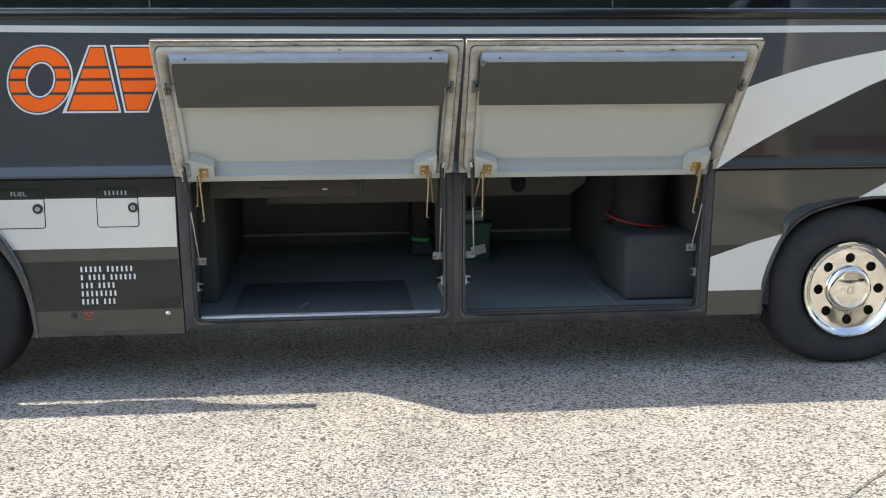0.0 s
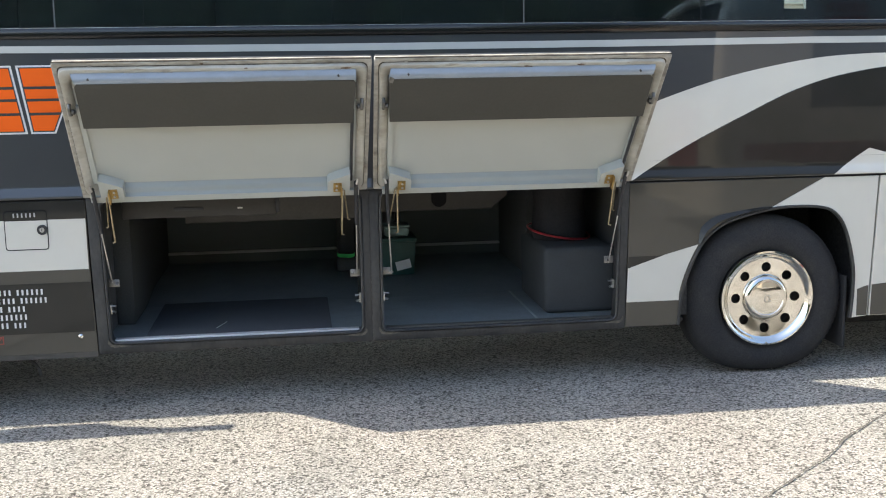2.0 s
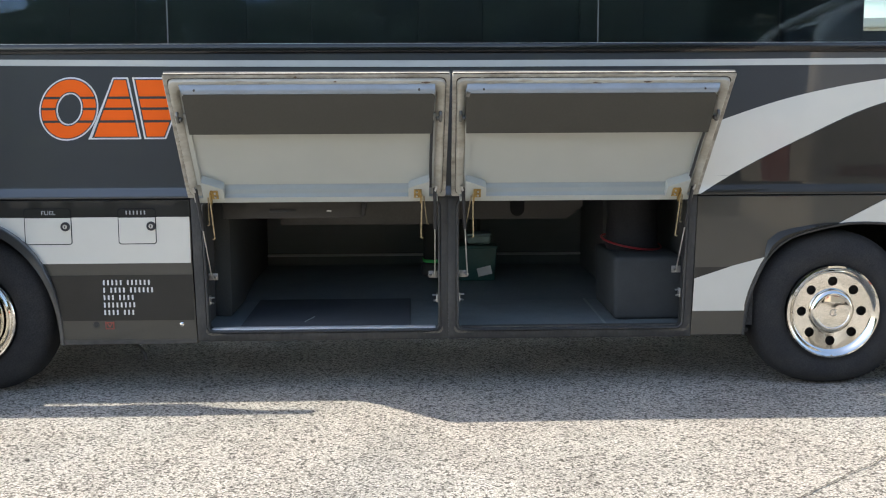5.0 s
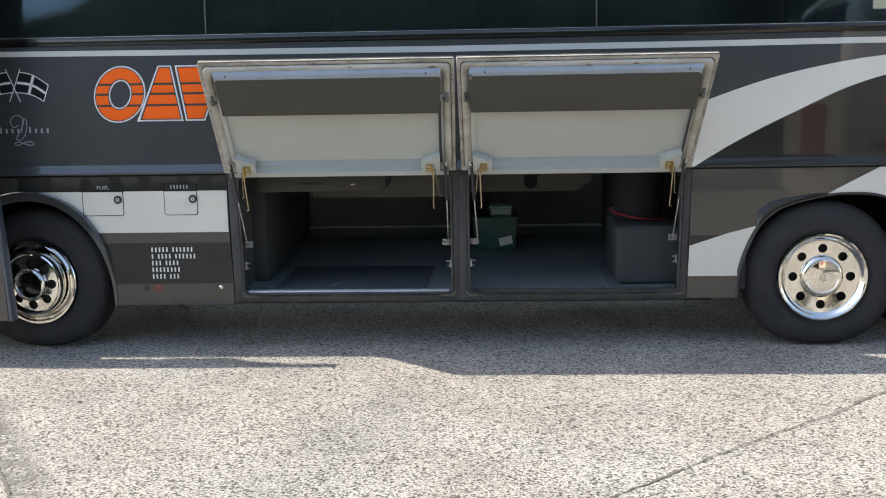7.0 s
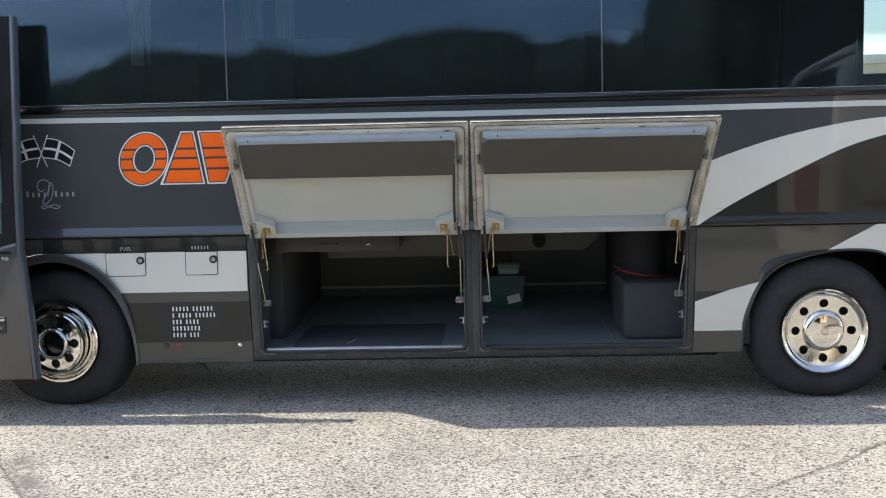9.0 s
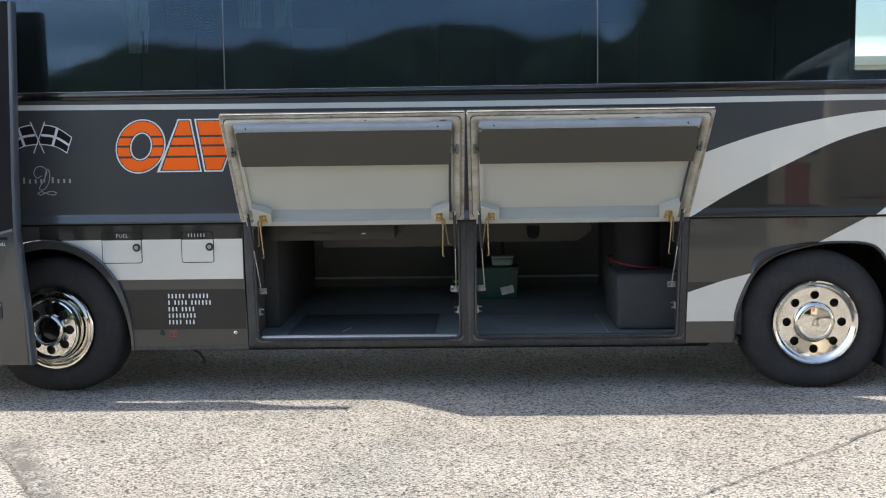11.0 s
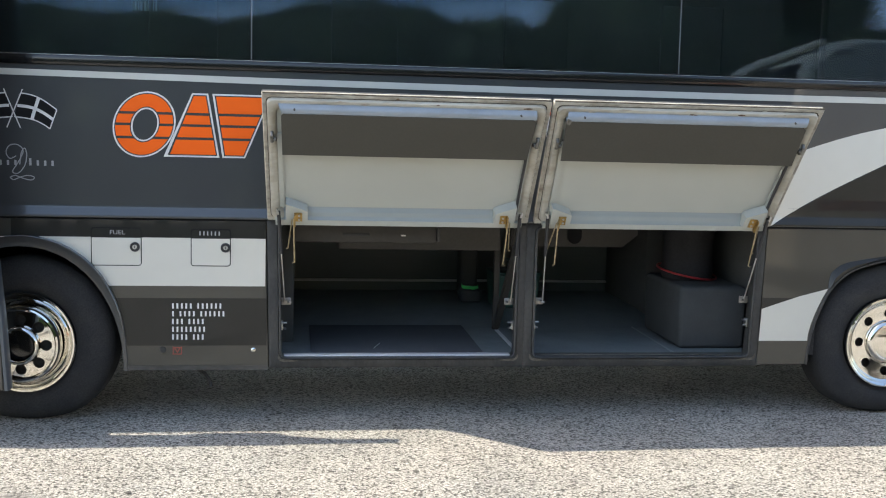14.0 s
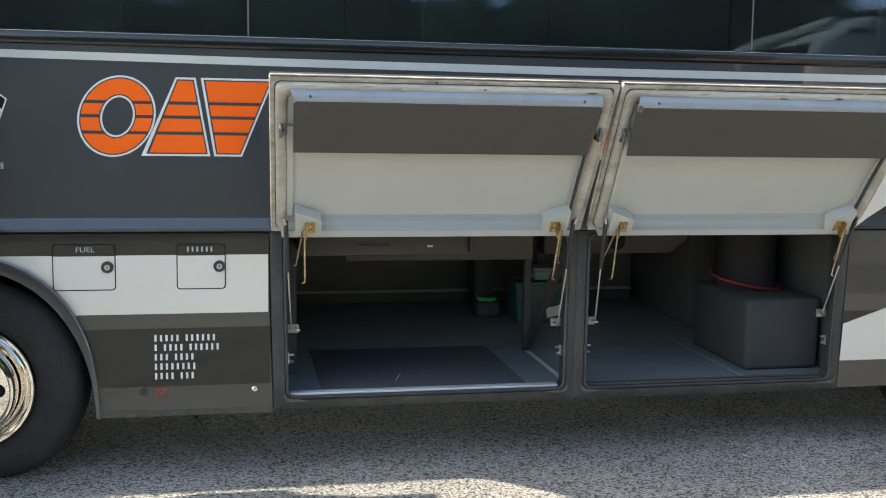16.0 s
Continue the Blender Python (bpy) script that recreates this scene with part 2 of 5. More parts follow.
M_CHROME = material("chrome", (0.78, 0.76, 0.70), 0.06, 1.0, second=(0.66, 0.62, 0.55), scale=9, amount=0.5, bump=0.0004, bump_scale=14, rough_var=0.03)
M_STEEL = material("zinc_steel", (0.55, 0.55, 0.54), 0.35, 1.0, second=(0.3, 0.27, 0.22), scale=25, amount=0.6)
M_DARKSTEEL = material("greasy_dark_steel", (0.2, 0.195, 0.18), 0.45, 0.8, second=(0.08, 0.075, 0.065), scale=30, amount=0.8)
M_BRACKET = material("dull_zinc_steel", (0.36, 0.35, 0.33), 0.42, 0.75, second=(0.14, 0.13, 0.11), scale=30, amount=0.7)
M_BRASS = material("passivated_brass", (0.44, 0.30, 0.11), 0.4, 0.85, second=(0.25, 0.16, 0.06), scale=18, amount=0.7, grain=120, grain_amount=0.2)
M_ROD = material("gold_passivated_rod", (0.50, 0.42, 0.27), 0.38, 0.9, second=(0.18, 0.14, 0.08), scale=40, amount=0.8)
M_CREAM = material("cream_lining", (0.415, 0.425, 0.382), 0.42, second=(0.39, 0.40, 0.356), scale=1.1, amount=0.5, grain=5, grain_amount=0.015, bump=0.0004, bump_scale=5, detail=3.0)
M_RIM = material("grubby_cream_rim", (0.45, 0.43, 0.365), 0.4, second=(0.26, 0.23, 0.17), scale=5, amount=0.75, grain=30, grain_amount=0.08, bump=0.0006, bump_scale=30, stretch=(0.7, 1.4, 1.4), detail=9)
M_RUST = material("rust_stain", (0.10, 0.06, 0.035), 0.9, second=(0.2, 0.15, 0.1), scale=60, amount=0.9, grain=200, grain_amount=0.3)
# white channel paint with the sky's blue sheen mixed into its colour
M_CHANNEL = material("sky_tinted_channel", (0.26, 0.295, 0.325), 0.16, second=(0.20, 0.215, 0.22), scale=5, amount=0.6, coat=0.4)
# darker copy whose tone holds the lower channel's sky reflection
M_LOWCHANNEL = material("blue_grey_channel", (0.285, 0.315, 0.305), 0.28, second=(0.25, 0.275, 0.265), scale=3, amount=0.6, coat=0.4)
M_LIP = material("soiled_door_flange", (0.42, 0.395, 0.335), 0.6, second=(0.12, 0.095, 0.066), scale=9, amount=0.7, grain=50, grain_amount=0.2, bump=0.001, bump_scale=40, stretch=(0.5, 1, 1), detail=9)
M_GRIME = material("brown_grime", (0.05, 0.042, 0.03), 0.9, second=(0.16, 0.14, 0.105), scale=9, amount=0.9, grain=60, grain_amount=0.3, detail=9)
M_BOARD = material("taupe_board", (0.048, 0.0455, 0.036), 0.6, second=(0.055, 0.052, 0.041), scale=3, amount=0.6, grain=80, grain_amount=0.05)
M_BAYFLOOR = material("blue_grey_vinyl_floor", (0.158, 0.184, 0.19), 0.45, second=(0.132, 0.154, 0.159), scale=4, amount=0.7, grain=90, grain_amount=0.12, bump=0.0008, bump_scale=60, rough_var=0.1)
M_BAYWALL = material("grey_carpet", (0.46, 0.47, 0.44), 0.95, second=(0.52, 0.53, 0.50), scale=8, grain=220, grain_amount=0.3, bump=0.002, bump_scale=200)
# bay linings toned apart, with the bay's shade and haze in their colours
M_BAYBACK = material("shade_toned_back", (0.19, 0.207, 0.196), 0.9, second=(0.22, 0.237, 0.226), scale=6, grain=150, grain_amount=0.2, bump=0.001, bump_scale=120)
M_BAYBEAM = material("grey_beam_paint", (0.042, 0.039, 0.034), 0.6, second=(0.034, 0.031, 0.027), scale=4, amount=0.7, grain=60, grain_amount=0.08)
# darker lining tones carry the shade of the bay's near walls
M_BAYDARK = material("shade_toned_lining", (0.066, 0.068, 0.065), 0.8, second=(0.08, 0.082, 0.078), scale=6, grain=120, grain_amount=0.2, bump=0.001, bump_scale=120)
M_PARTITION = material("shade_toned_partition", (0.05, 0.053, 0.05), 0.9, second=(0.06, 0.063, 0.06), scale=6, grain=120, grain_amount=0.2, bump=0.001, bump_scale=120)
# the grey beam paint lightened, offsetting the deeper shade at the cross beam
M_CROSSBEAM = material("lightened_beam_paint", (0.085, 0.08, 0.07), 0.6, second=(0.07, 0.065, 0.057), scale=4, amount=0.7, grain=60, grain_amount=0.08)
M_MAT = material("black_rubber_mat", (0.06, 0.065, 0.071), 0.8, second=(0.07, 0.074, 0.08), scale=9, grain=140, grain_amount=0.3, bump=0.002, bump_scale=160)
M_ALU = material("aluminium_edging", (0.72, 0.73, 0.74), 0.45, 0.35, second=(0.5, 0.49, 0.47), scale=14, amount=0.6, stretch=(0.2, 1, 1))
M_BOX = material("grey_felt_box", (0.052, 0.056, 0.057), 0.95, second=(0.044, 0.047, 0.048), scale=5, amount=0.7, grain=160, grain_amount=0.12, bump=0.0008, bump_scale=140, spec=0.2)
M_BLACK = material("black_plastic", (0.024, 0.024, 0.026), 0.5, second=(0.036, 0.036, 0.036), scale=8, grain=70, grain_amount=0.15, bump=0.002, bump_scale=25)
M_TUB = material("soft_black_rubber", (0.024, 0.024, 0.026), 0.75, second=(0.032, 0.032, 0.033), scale=8, grain=70, grain_amount=0.15, bump=0.001, bump_scale=25, spec=0.15)
M_RED = material("red_plastic", (0.36, 0.022, 0.03), 0.4, second=(0.27, 0.018, 0.022), scale=8)
M_GREENBOX = material("dark_green_plastic", (0.018, 0.075, 0.062), 0.42, second=(0.024, 0.085, 0.07), scale=6, grain=60, grain_amount=0.08)
M_TEAL = material("pale_teal_plastic", (0.28, 0.40, 0.38), 0.5, second=(0.22, 0.33, 0.31), scale=6)
M_PAPER = material("paper_label", (0.72, 0.72, 0.70), 0.8, second=(0.6, 0.6, 0.57), scale=12)
M_STRAP = material("green_strap", (0.09, 0.7, 0.16), 0.7, second=(0.06, 0.42, 0.1), scale=30)
M_INK = material("white_print", (0.68, 0.68, 0.66), 0.5, second=(0.55, 0.55, 0.53), scale=20)
M_INKGREY = material("grey_print", (0.34, 0.35, 0.35), 0.5, second=(0.28, 0.29, 0.29), scale=20)
M_INKSOFT = material("worn_white_print", (0.36, 0.36, 0.35), 0.6, second=(0.28, 0.28, 0.27), scale=20)
M_JOINT = material("grey_joint_sealant", (0.16, 0.165, 0.17), 0.6, second=(0.1, 0.1, 0.1), scale=6)
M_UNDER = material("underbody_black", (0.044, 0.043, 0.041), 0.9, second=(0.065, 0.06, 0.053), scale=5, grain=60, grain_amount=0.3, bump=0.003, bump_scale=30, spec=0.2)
M_REDMARK = material("faded_red_print", (0.30, 0.06, 0.04), 0.6, second=(0.2, 0.06, 0.05), scale=20)
M_ORANGE = material("orange_vinyl", (0.90, 0.135, 0.011), 0.55, second=(0.82, 0.118, 0.009), scale=5, amount=0.5, spec=0.15)
M_PALEPAINT = material("pale_grey_coach_paint", (0.50, 0.44, 0.34), 0.5, second=(0.44, 0.385, 0.295), scale=2, coat=0.1)
M_CURTAIN = material("grey_green_curtain", (0.23, 0.26, 0.24), 0.9, second=(0.18, 0.2, 0.185), scale=9, amount=0.5)
M_BARK = material("bark", (0.09, 0.07, 0.05), 0.95, second=(0.05, 0.04, 0.03), scale=6, grain=30, grain_amount=0.3)
M_LEAF = material("foliage", (0.050, 0.075, 0.030), 0.7, second=(0.075, 0.105, 0.040), scale=1.6, amount=0.9, grain=7, grain_amount=0.3, spec=0.25)


# ---- mesh helpers ----
def box(bm, x0, x1, y0, y1, z0, z1, bevel=0.0, seg=2):
    before = set(bm.verts)
    made = bmesh.ops.create_cube(bm, size=1)["verts"]
    for v in made:
        v.co = Vector(((x0 + x1) / 2 + v.co.x * (x1 - x0), (y0 + y1) / 2 + v.co.y * (y1 - y0), (z0 + z1) / 2 + v.co.z * (z1 - z0)))
    if bevel:
        bmesh.ops.bevel(bm, geom=list({e for v in made for e in v.link_edges}), offset=bevel, segments=seg, affect="EDGES", profile=0.5)
    return [v for v in bm.verts if v not in before]


def plate(bm, outline, y0, y1, bevel=0.0):
    """A slab with an (x, z) outline, from y0 (front, towards the yard) to y1 (back)."""
    area = sum(a[0] * b[1] - b[0] * a[1] for a, b in zip(outline, outline[1:] + outline[:1]))
    if area < 0:
        outline = outline[::-1]
    front = [bm.verts.new((x, y0, z)) for x, z in outline]
    back = [bm.verts.new((x, y1, z)) for x, z in outline]
    f = bm.faces.new(front)
    bm.faces.new(back[::-1])
    for i in range(len(front)):
        j = (i + 1) % len(front)
        bm.faces.new((front[i], back[i], back[j], front[j]))
    if bevel:
        bmesh.ops.bevel(bm, geom=list(f.edges), offset=bevel, segments=2, affect="EDGES", profile=0.5)


def tube(bm, points, radius, seg=8, caps=True):
    pts = [Vector(p) for p in points]
    radii = radius if isinstance(radius, (list, tuple)) else [radius] * len(pts)
    loops, side = [], None
    for i, p in enumerate(pts):
        d = (pts[min(i + 1, len(pts) - 1)] - pts[max(i - 1, 0)]).normalized()
        side = (side - d * side.dot(d)).normalized() if side else d.orthogonal().normalized()
        other = d.cross(side)
        loops.append([bm.verts.new(p + radii[i] * (side * math.cos(a) + other * math.sin(a))) for a in (2 * math.pi * k / seg for k in range(seg))])
    rings(bm, loops)
    if caps:
        bm.faces.new(loops[0][::-1])
        bm.faces.new(loops[-1])


def rings(bm, loops, closed=True):
    for a, b in zip(loops, loops[1:]):
        for k in range(len(a) if closed else len(a) - 1):
            j = (k + 1) % len(a)
            bm.faces.new((a[k], a[j], b[j], b[k]))


def lathe(bm, profile, cx, cz, seg=64, y=0.0):
    """Turns (radius, y) round the axle through (cx, cz)."""
    rings(bm, [[bm.verts.new((cx + r * math.cos(a), y + d, cz + r * math.sin(a))) for a in (2 * math.pi * k / seg for k in range(seg))] for r, d in profile])


def rrect(u0, u1, v0, v1, radius, k=6):
    out = []
    for cu, cv, a0 in ((u1 - radius, v1 - radius, 0), (u0 + radius, v1 - radius, 90), (u0 + radius, v0 + radius, 180), (u1 - radius, v0 + radius, 270)):
        for i in range(k + 1):
            a = radians(a0 + 90 * i / k)
            out.append((cu + radius * math.cos(a), cv + radius * math.sin(a)))
    return out


def part(name, bm, mat, parent=None, label="", smooth=35.0):
    """Links a bmesh as one mesh object under a thing or a part, in world coordinates."""
    bmesh.ops.recalc_face_normals(bm, faces=bm.faces)
    me = bpy.data.meshes.new(name)
    bm.to_mesh(me)
    bm.free()
    me.materials.append(mat)
    if smooth:
        me.polygons.foreach_set("use_smooth", [True] * len(me.polygons))
        me.set_sharp_from_angle(angle=radians(smooth))
    ob = new(name, me)
    if parent:
        ob.parent = parent
        top = Vector((0, 0, 0))
        p = parent
        while p:
            top += p.location
            p = p.parent
        ob.location = -top
    if label:
        ob["label"] = label
    return ob


def made(name, mat, build, parent=None, label="", smooth=35.0):
    bm = bmesh.new()
    build(bm)
    return part(name, bm, mat, parent, label, smooth)


def slab(name, mat, dims, parent, bevel=0.003, label=""):
    bm = bmesh.new()
    box(bm, *dims, bevel=bevel)
    return part(name, bm, mat, parent, label)


def thing(name, at, label, category, group=""):
    """An Empty at the base of a thing, for its parts."""
    ob = new(name)
    ob.location = at
    return tagged(ob, label, category, group)


def lettering(name, text, size, x, y, z, mat, parent, label="", width=None):
    """Flat letters on the coach's side, lower left corner at (x, z)."""
    cu = bpy.data.curves.new(name, "FONT")
    cu.body, cu.size, cu.extrude = text, size, 0.0008
    ob = bpy.data.objects.new(name, cu)
    scene.collection.objects.link(ob)
    me = bpy.data.meshes.new_from_object(ob.evaluated_get(bpy.context.evaluated_depsgraph_get()))
    bpy.data.objects.remove(ob)
    xs = [v.co.x for v in me.vertices]
    k = width / (max(xs) - min(xs)) if width else 1
    bm = bmesh.new()
    bm.from_mesh(me)
    for v in bm.verts:
        v.co = Vector((x + (v.co.x - min(xs)) * k, y - v.co.z, z + v.co.y))
    return part(name, bm, mat, parent, label, 0)


# ---- ground ----
def ground_sheet(bm):
    """One sheet: fine near the coach, coarse out to the horizon, with slight unevenness."""
    xs = [-900, -300, -90, -30, -12, *[-9 + 0.5 * i for i in range(37)], 12, 30, 90, 300, 900]
    ys = [-900, -300, -120, -50, -20, *[-12 + 0.5 * i for i in range(37)], 20, 60, 200, 900]
    rows = [[bm.verts.new((x, y, 0.006 * noise.noise((x * 0.4, y * 0.4, 3.1)) - 0.004 if abs(x) < 9 and -12 < y < 6 else -0.004)) for x in xs] for y in ys]
    rings(bm, rows, closed=False)


ground = made("ground", M_GROUND, ground_sheet)
tagged(ground, "pale exposed-aggregate yard surface with worn patches", "ground", kind="structure")


def crack_line(bm, a, b, seed, width):
    """A ragged, broken open joint between two points of the yard."""
    rnd = random.Random(seed)
    a, b = Vector((*a, 0)), Vector((*b, 0))
    d = (b - a).normalized()
    side = Vector((-d.y, d.x, 0))
    step = 0.016
    drift, run = 0.0, []

    def close():
        if len(run) > 1:
            left = [bm.verts.new((p + side * w).to_tuple()[:2] + (0.0035,)) for p, w in run]
            right = [bm.verts.new((p - side * w).to_tuple()[:2] + (0.0035,)) for p, w in run]
            rings(bm, [left, right], closed=False)
        run.clear()

    for i in range(int((b - a).length / step)):
        drift = 0.96 * drift + rnd.uniform(-0.0045, 0.0045)
        w = max(0.0026 if seed == 5 else 0.0, width * (0.62 + 0.7 * noise.noise((i * 0.045, seed, 0)) + rnd.uniform(-0.5, 0.5)))
        if w < 0.0012:
            close()
        else:
            run.append((a + d * (i * step) + side * (drift + rnd.uniform(-0.003, 0.003)), w))
    close()


for ends, seed, width in ((((-3.55, -0.05), (-1.3, -3.75)), 1, 0.012), (((3.6, -0.2), (-0.6, -4.0)), 5, 0.007)):
    c = made("ground_crack", M_CRACK, lambda bm: crack_line(bm, *ends, seed, width), smooth=0)
    tagged(c, "dark dirt-filled crack running across the pale yard surface", "crack", "cracks in the yard", "structure")

# ---- the coach ----
coach = thing("coach", (0.3, 1.25, 0.0), "slate-grey touring coach with white swooshes, both luggage flaps open", "coach")
XF, XR, YB, ZR = -5.7, 6.2, 2.5, 3.42
FRONT_AXLE, REAR_AXLE, HUB = -2.955, 2.56, 0.483


def arch(cx, z0, rx, rz, power, a0=0.0, a1=180.0, count=28):
    out = []
    for i in range(count + 1):
        a = radians(a0 + (a1 - a0) * i / count)
        c, s = math.cos(a), math.sin(a)
        out.append((cx + rx * math.copysign(abs(c) ** (2 / power), c), z0 + rz * abs(s) ** (2 / power)))
    return out


def curve_through(pts, count=8):
    out = []
    for i in range(len(pts) - 1):
        p0, p1, p2, p3 = (Vector(pts[max(min(k, len(pts) - 1), 0)]) for k in (i - 1, i, i + 1, i + 2))
        for j in range(count):
            t = j / count
            q = 0.5 * (2 * p1 + (p2 - p0) * t + (2 * p0 - 5 * p1 + 4 * p2 - p3) * t * t + (3 * p1 - p0 - 3 * p2 + p3) * t ** 3)
            out.append((q.x, q.y))
    return out + [tuple(pts[-1])]


FRONT_ARCH = arch(-2.952, 0.325, 0.607, 0.768, 2.05)      # runs from rear to front over the wheel
BX = 2.562      # joint between the taupe and the white panel over the rear wheel
REAR_ARCH = curve_through([(3.118, 0.335), (3.13, 0.5), (3.125, 0.675), (3.065, 0.905), (2.985, 1.02), (2.88, 1.06), (2.713, 1.069), (BX, 1.058), (2.345, 1.008), (2.218, 0.953), (2.107, 0.845), (2.02, 0.66), (1.98, 0.5), (1.965, 0.345)], 4)


def upper_side(bm):
    """The upper side panel with a flared lower shoulder."""
    prof = [(0.03, 1.246), (-0.018, 1.2485), (-0.0212, 1.252), (-0.0226, 1.257), (-0.0208, 1.266), (-0.0034, 1.302), (-0.0010, 1.316), (0, 1.334), (0, 1.42), (0, 2.130), (0.03, 2.1315), (0.03, 1.246)]
    xs = [XF + 0.25 + (XR - XF - 0.25) * i / 24 for i in range(25)]
    loops = [[bm.verts.new((x, y, z)) for y, z in prof[:-1]] for x in xs]
    rings(bm, loops)
    bm.faces.new(loops[0])
    bm.faces.new(loops[-1])


made("upper_side_panel", M_SLATE, upper_side, coach, "glossy slate-grey painted upper side")


def strip(name, mat, pts, y0=-0.003, y1=0.001, label=""):
    return made(name, mat, lambda bm: plate(bm, pts, y0, y1), coach, label, 0)


# lower panels, taupe, with a charcoal band and white stripe
front_skirt = [(-1.508, 0.325), (-1.525, 0.84), (-1.527, 1.237), (-2.965, 1.237), (-2.965, max(p[1] for p in FRONT_ARCH))] + [p for p in FRONT_ARCH[::-1] if p[0] > -2.965]
made("front_skirt_panel", M_TAUPE, lambda bm: plate(bm, front_skirt, -0.004, 0.03, 0.004), coach, "taupe-grey painted skirt panel", smooth=0)
nose = [p for p in FRONT_ARCH if p[0] < -2.965] + [(-4.0, 0.33), (-4.0, 1.237), (-2.966, 1.237), (-2.966, max(p[1] for p in FRONT_ARCH))]
made("front_corner_panel", M_TAUPE, lambda bm: plate(bm, nose, -0.004, 0.03, 0.004), coach, smooth=0)
rear_skirt = [(1.634, 0.345), (1.646, 0.715), (1.658, 1.237), (2.905, 1.237)] + [p for p in REAR_ARCH if p[0] <= BX + 1e-4]
made("rear_skirt_panel", M_TAUPE, lambda bm: plate(bm, rear_skirt, -0.004, 0.03, 0.004), coach, "taupe-grey painted skirt panel", smooth=0)
aft = [(2.9065, 1.237), (3.262, 1.237), (3.222, 0.345)] + [p for p in REAR_ARCH if p[0] > BX + 0.001] + [(BX + 0.0005, 1.058)]
made("wheel_arch_panel", M_WHITE, lambda bm: plate(bm, aft, -0.004, 0.03, 0.004), coach, "white panel behind the rear wheel", smooth=0)
made("engine_side_panel", M_WHITE, lambda bm: plate(bm, [(3.234, 0.345), (3.275, 1.237), (6.0, 1.237), (6.0, 0.345)], -0.004, 0.03, 0.004), coach, "white side panel with a grey lower band", 0)


def clipped(zs, arch_pts, x_far, toward):
    """A band between two heights, cut off along a wheel arch."""
    lo, hi = zs
    edge = [p for p in arch_pts if lo < p[1] < hi]

    def at(z):
        for a, b in zip(arch_pts, arch_pts[1:]):
            if (a[1] - z) * (b[1] - z) <= 0 and a[1] != b[1]:
                return a[0] + (b[0] - a[0]) * (z - a[1]) / (b[1] - a[1])
        return arch_pts[0][0]
    edge = sorted(edge, key=lambda p: p[1])
    return [(x_far, lo), (at(lo) + toward, lo)] + [(x + toward, z) for x, z in edge] + [(at(hi) + toward, hi), (x_far, hi)]


fr = [p for p in FRONT_ARCH if p[0] > -2.965]
over = sorted([p for p in fr if p[1] > 0.842 and p[0] > -2.94], key=lambda p: p[1])
low_x = next(a[0] + (b[0] - a[0]) * (0.842 - a[1]) / (b[1] - a[1]) for a, b in zip(fr, fr[1:]) if (a[1] - 0.842) * (b[1] - 0.842) <= 0)
strip("white_stripe", M_WHITE, [(-1.531, 0.842), (low_x + 0.012, 0.842)] + [(x + 0.012, z + 0.012) for x, z in over] + [(-2.952, 1.106), (-3.0, 1.106), (-3.0, 1.132), (-1.531, 1.132)], -0.0065, -0.003, "white vinyl stripe")
strip("charcoal_band", M_CHARCOAL, [(-3.0, 1.1335), (-3.0, 1.235), (-1.53, 1.235), (-1.53, 1.1335)], -0.0065, -0.003, "charcoal strip over the white")
strip("charcoal_band", M_CHARCOAL, clipped((0.478, 0.768), fr, -1.522, 0.012), -0.0065, -0.003, "charcoal lower band")
strip("skirt_edge", M_SILL, [(-2.345, 0.327), (-1.511, 0.327), (-1.511, 0.356), (-2.346, 0.356)], -0.0065, -0.003, "grimy lower skirt edge")
rl = [p for p in REAR_ARCH if p[0] < BX]


def rear_swoosh():
    """White blade between the luggage bay and the rear wheel."""
    e = sorted([p for p in rl if 0.505 < p[1] < 0.868], key=lambda p: p[1])
    return [(1.641, 0.502), (e[0][0] - 0.012, 0.502)] + [(x - 0.012, z) for x, z in e] + [(1.9, 0.795), (1.649, 0.712)]


strip("white_swoosh", M_WHITE, rear_swoosh(), -0.0065, -0.003, "white vinyl blade")
strip("charcoal_band", M_CHARCOAL, [(1.65, 0.7135), (1.652, 0.785), (1.79, 0.785), (1.87, 0.786)], -0.0065, -0.003)
strip("grey_band", M_TAUPE, [(3.15, 0.349), (3.15, 0.52), (3.212, 0.54), (3.224, 0.54), (3.217, 0.349)], -0.0065, -0.003)
strip("grey_band", M_TAUPE, [(3.242, 0.349), (3.248, 0.545), (3.7, 0.58), (5.9, 0.62), (5.9, 0.349)], -0.0065, -0.003)
# long stripe and the great swoosh on the upper side
strip("long_stripe", M_STRIPE, [(XF + 0.3, 2.068), (XF + 0.3, 2.105), (-3.1, 2.103), (-1.5, 2.092), (0, 2.087), (1.5, 2.088), (2.8, 2.093), (XR, 2.086), (XR, 2.046), (2.8, 2.054), (1.5, 2.048), (0, 2.047), (-1.5, 2.054), (-3.1, 2.067)], label="long pale stripe below the windows")


SW_TOP = curve_through([(1.30, 1.46), (1.6, 1.63), (1.852, 1.735), (2.244, 1.857), (2.695, 1.948), (3.062, 1.984), (3.5, 1.985), (4.4, 1.93), (5.9, 1.75)])
SW_LOW = curve_through([(1.30, 1.13), (1.55, 1.21), (1.66, 1.268), (1.8, 1.338), (2.05, 1.475), (2.337, 1.616), (2.699, 1.78), (3.065, 1.877), (3.5, 1.915), (4.4, 1.87), (5.9, 1.70)])
SW_LOW = [p for p in SW_LOW if p[1] > 1.262 or p[0] > 1.7]
